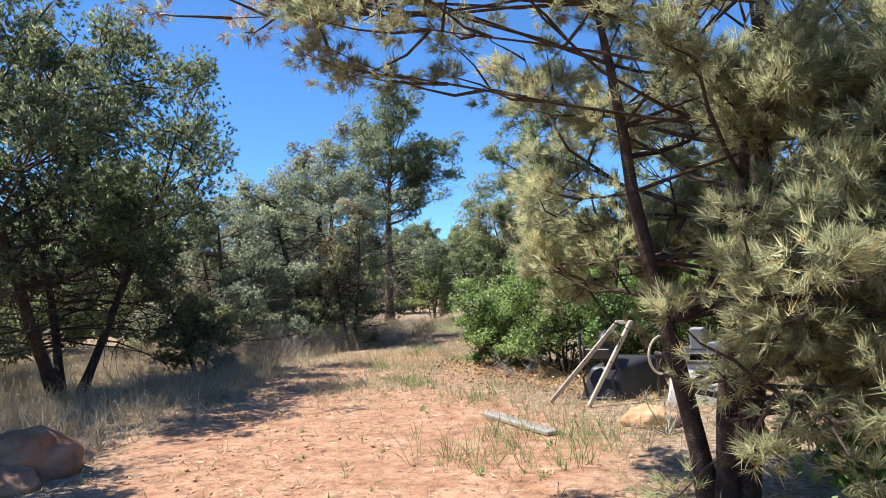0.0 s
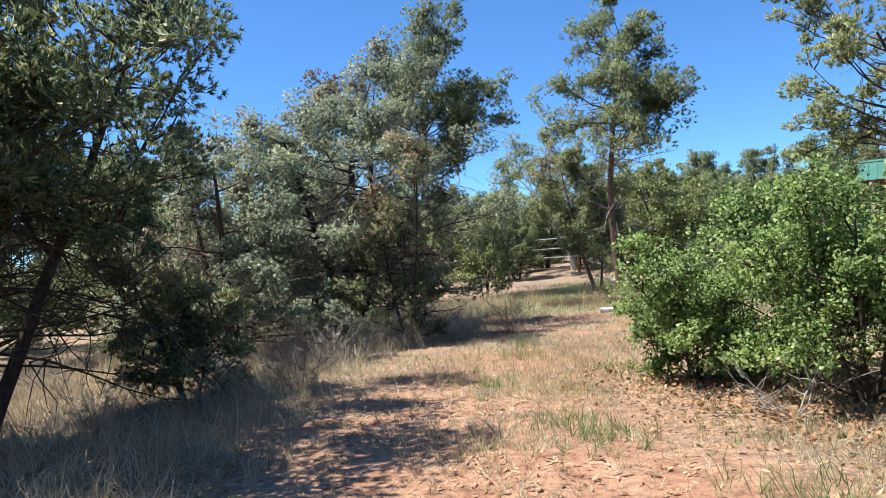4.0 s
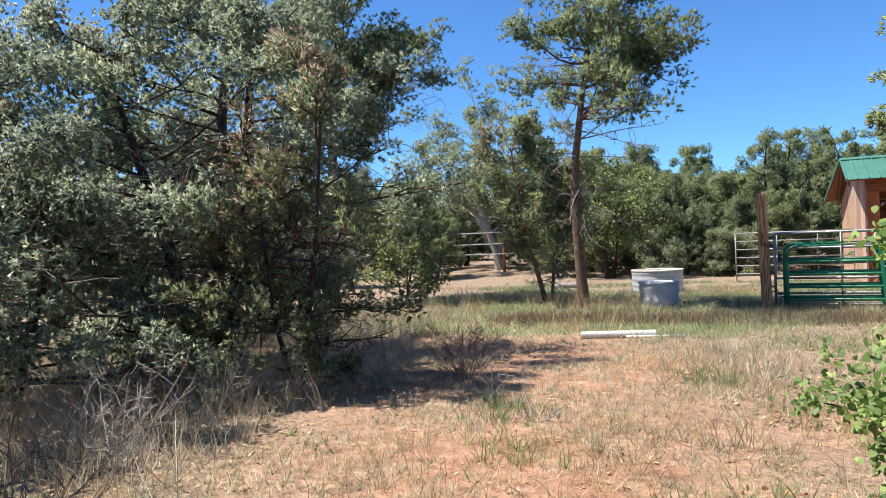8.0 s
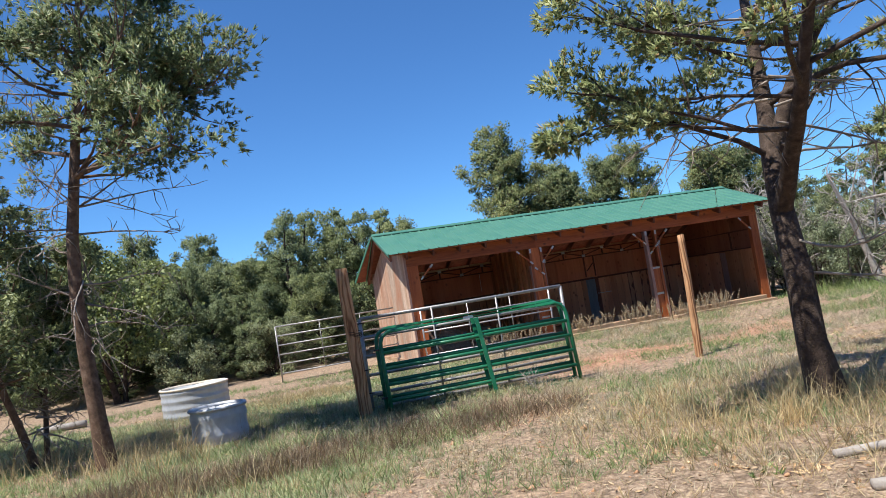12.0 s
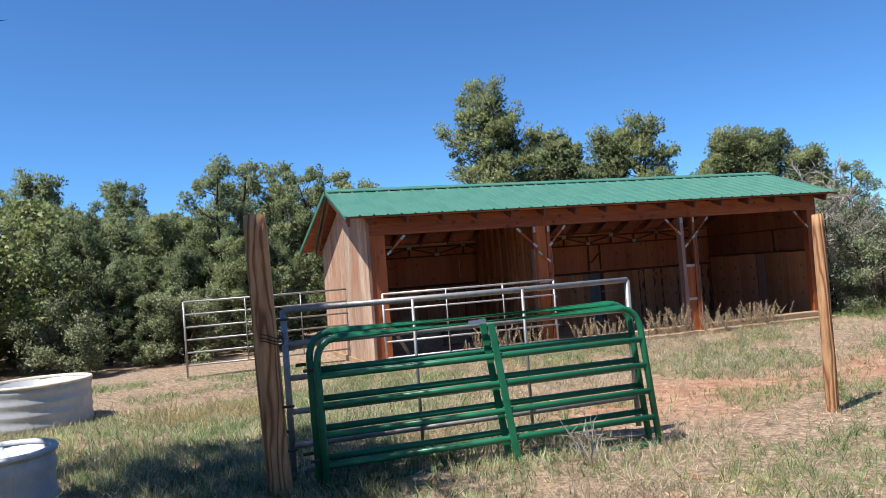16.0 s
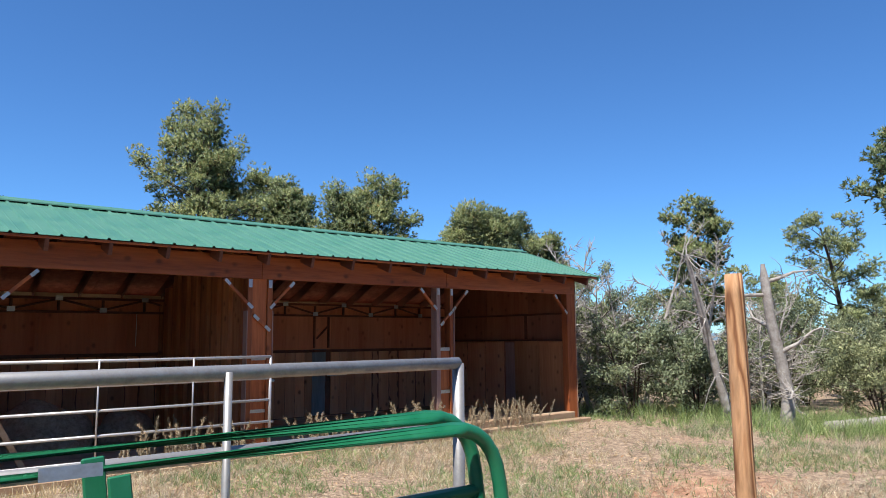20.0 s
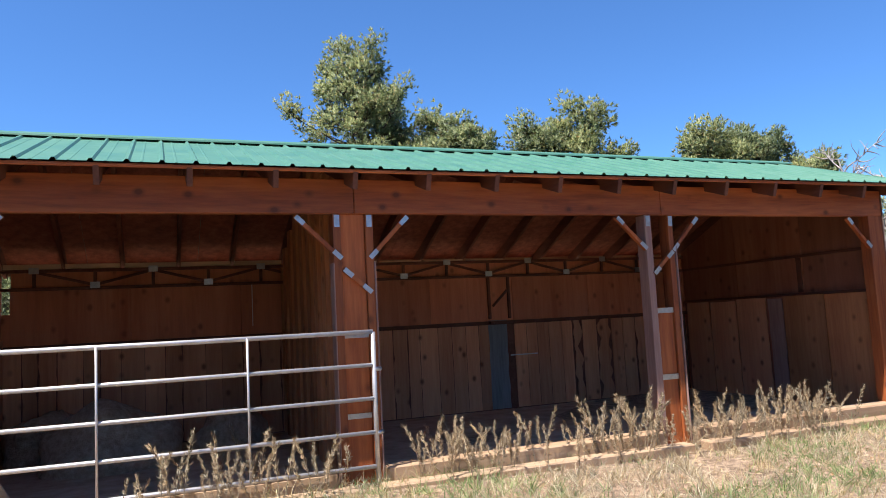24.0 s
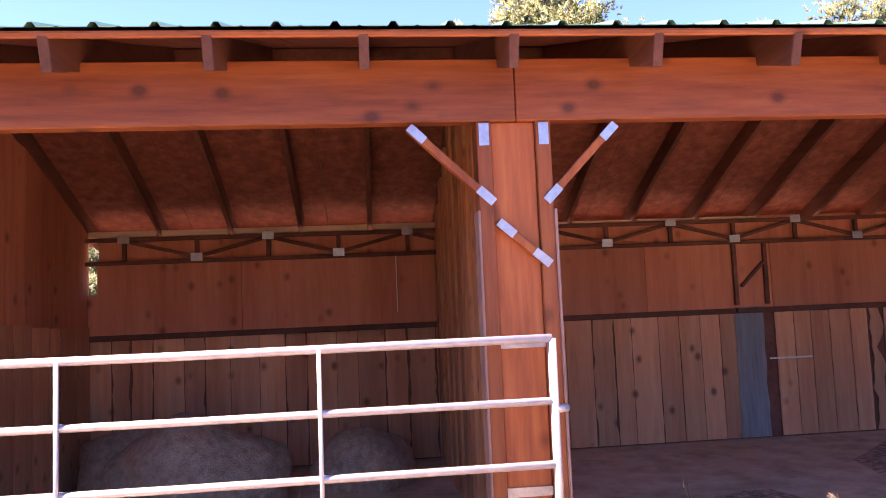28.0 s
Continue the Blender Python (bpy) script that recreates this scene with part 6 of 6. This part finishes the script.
def tub():
    root = thing("storage_tub", (-2.0, 8.75, 0.0), "white plastic tub with a black lid tray beside the wheelbarrow", "tub", turn=4)
    bm = bmesh.new()
    a = [bm.verts.new(c) for c in ((-0.36, -0.28, 0), (0.34, -0.28, 0), (0.34, 0.25, 0), (-0.36, 0.25, 0))]
    b = [bm.verts.new(c) for c in ((-0.28, -0.22, 0.40), (0.30, -0.22, 0.40), (0.30, 0.25, 0.40), (-0.28, 0.25, 0.40))]
    bm.faces.new(b)
    bm.faces.new(a[::-1])
    for i in range(4):
        bm.faces.new((a[i], a[(i + 1) % 4], b[(i + 1) % 4], b[i]))
    bmesh.ops.bevel(bm, geom=list(bm.edges), offset=0.025, segments=2, affect="EDGES", profile=0.5)
    part("body", bm, M_WHITE, root, "white plastic body", True)
    part("lid", box(-0.295, 0.315, -0.24, 0.26, 0.402, 0.43, 0.01), M_BLACK, root, "black lid")
    for x in (-0.25, 0.0, 0.27):
        part("lid_block", box(x - 0.02, x + 0.02, -0.22, 0.22, 0.432, 0.468, 0.006), M_BLACK, root)
    part("tray", box(-0.29, 0.31, -0.23, 0.24, 0.47, 0.50, 0.01), M_BLACK, root, "black slatted tray")
    root2 = thing("metal_box", (-2.12, 8.85, 0.5), "grey metal bracket standing on the tub's tray", "box", turn=4)
    part("case", box(-0.04, 0.09, -0.08, 0.1, 0.0, 0.21, 0.01), M_GREYP, root2)
    part("shelf", box(0.09, 0.34, -0.08, 0.1, 0.0, 0.07, 0.008), M_GREYP, root2)
    part("motor", box(0.36, 0.52, -0.06, 0.12, 0.0, 0.13, 0.03), M_DARKM, root2)
    root3 = thing("cart_wheel", (-2.42, 8.74, 0.455), "thin spoked cart wheel fixed beside the tub", "wheel", turn=62)
    ring = [(0.19 * math.cos(a), 0, 0.19 * math.sin(a)) for a in np.linspace(0, 2 * math.pi, 33)]
    pipe("rim", ring, 0.013, M_HANDLE, root3, 8, "pale worn rim")
    pipe("hub", [(0, -0.05, 0), (0, 0.09, 0)], 0.03, M_DARKM, root3, 10)
    for i in range(6):
        a = 1.047 * i
        pipe("spoke", [(0.03 * math.cos(a), 0, 0.03 * math.sin(a)), (0.185 * math.cos(a), 0, 0.185 * math.sin(a))], 0.007, M_DARKM, root3, 5)
    part("stand", box(-0.015, 0.015, 0.06, 0.09, -0.455, 0.03, 0.004), M_DARKM, root3)


tub()


# ---- weeds and sticks ----
def plume_weed(seed, h):
    rng = np.random.default_rng(seed)
    root = thing("plume_weed", (0, 60 + seed, 0), "dry pinkish weed with feathery seed plumes", "weed", "weeds along the shed front")
    for s in range(1 + seed % 3 // 2 + seed % 2):
        P, D = [], []
        d = unit(np.array((rng.normal() * 0.34, rng.normal() * 0.25, 1.0)))
        lp = limb_path((rng.normal() * 0.02, rng.normal() * 0.02, -0.03), d, h * rng.uniform(0.6, 1.0), 7, rng, 0.0, 0.11)
        for t in np.linspace(0.5, 1.0, 26):
            k = t * 7
            i = min(int(k), 6)
            q = lp[i] + (lp[i + 1] - lp[i]) * (k - i)
            around = rng.normal(size=3)
            P.append(q + around * 0.006 * (1.5 - t))
            D.append(unit(lp[i + 1] - lp[i]) * 0.75 + unit(around) * 0.7 * (1.35 - t))
        for i in (1, 2, 3):
            for _ in range(2):
                P.append(lp[i])
                D.append(np.array((rng.normal(), rng.normal(), 0.3)))
        stem = hang("stem", join_tubes("stem", [tube_arrays(lp, np.linspace(0.004, 0.0015, 8), 4)], M_PLUME), root)
        v, f, vn = tufts(np.array(P), unit(np.array(D)), unit(np.array(D)), 7, 0.034, 0.0021, 0.35, rng)
        tagged(hang("plume", np_mesh("plume", v, f, M_PLUME, normals=vn), stem), kind="stuff")
    return root


weeds = [plume_weed(i, 0.50 + 0.05 * i) for i in range(4)]
wr = random.Random(3)
first = set()
for i in range(130):
    x = wr.uniform(-3.2, -1.5) if i < 26 else wr.uniform(-0.9, 3.4)
    y = SY0 - wr.uniform(0.02, 0.5)
    k = wr.randrange(4)
    m = pose(x, y, gz(x, y) - 0.02, 0, 0, wr.uniform(0, 360)) @ Matrix.Scale(wr.uniform(0.8, 1.25), 4)
    if k not in first:
        first.add(k)
        weeds[k].matrix_basis = m
    else:
        copy_thing(weeds[k], m)
blades("sill_straw", np.concatenate([scatter(R, 620, -4.4, 4.6, 27.0, 27.95, lambda x, y: 0.75 * patch(x, y, 1.7, 1.0))]), 7, 0.2, 0.0024, 0.6, M_DRY, "straw-coloured grass along the sill of the shed", R)


def stick_bush(at, seed, h, n, label, mat_=M_DEAD):
    rng = np.random.default_rng(seed)
    root = thing("dead_twigs", (at[0], at[1], gz(*at)), label, "dead twigs")
    tubes = []
    for _ in range(n):
        d = unit(np.array((rng.normal() * 0.6, rng.normal() * 0.6, 1.0)))
        lp = limb_path((0, 0, -0.03), d, h * rng.uniform(0.5, 1.0), 6, rng, 0.0, 0.16)
        tubes.append(tube_arrays(lp, np.linspace(0.007, 0.0015, 7), 5))
        for j in (2, 3, 4, 5):
            if rng.random() < 0.8:
                tubes.append(tube_arrays(limb_path(lp[j], unit(rng.normal(size=3) + np.array((0, 0, 0.6))), h * 0.3, 4, rng, 0, 0.2), np.linspace(0.004, 0.001, 5), 4))
    hang("twig", join_tubes("twig", tubes, mat_), root)


stick_bush((-8.35, 13.4), 1, 0.62, 4, "pale forked dead twigs at the edge of the shade")
stick_bush((-7.9, 13.0), 2, 0.4, 5, "low tangle of pale dead twigs")
stick_bush((-6.3, 8.9), 3, 0.3, 4, "bare dead twigs in the shade of the bank")
stick_bush((-2.0, 7.2), 4, 0.45, 9, "grey dead twigs beside the boulder")
stick_bush((-4.4, 20.9), 5, 0.5, 7, "pale dead weed in front of the green gate")
stick_bush((-10.9, 14.9), 6, 1.2, 16, "dry brushwood under the juniper", M_BARKR)
stick_bush((-10.4, 12.6), 7, 0.7, 14, "grey dead brush in front of the juniper")
stick_bush((-4.6, 9.9), 8, 0.7, 8, "dead twigs at the foot of the oak thicket")


def log(a, b, r, label):
    root = thing("dead_log", (a[0], a[1], gz(*a)), label, "log")
    d = Vector((b[0] - a[0], b[1] - a[1], 0))
    lp = [d * t + Vector((0.03 * math.sin(9 * t), 0.03 * math.cos(7 * t), r * 0.8)) for t in (0, 0.2, 0.4, 0.6, 0.8, 1.0)]
    pipe("stem", lp, r, M_DEAD, root, 9)


for a, b, r in (((-4.6, 15.3), (-3.4, 15.0), 0.035), ((-4.3, 15.9), (-3.0, 15.8), 0.03), ((-4.9, 14.9), (-4.0, 14.4), 0.025), ((-3.9, 15.5), (-2.7, 15.3), 0.03), ((6.6, 24.5), (8.4, 24.1), 0.09), ((-12.0, 27.5), (-11.2, 27.4), 0.07), ((-13.5, 11.0), (-11.2, 12.0), 0.05)):
    log(a, b, r, "grey dead branch lying on the ground")
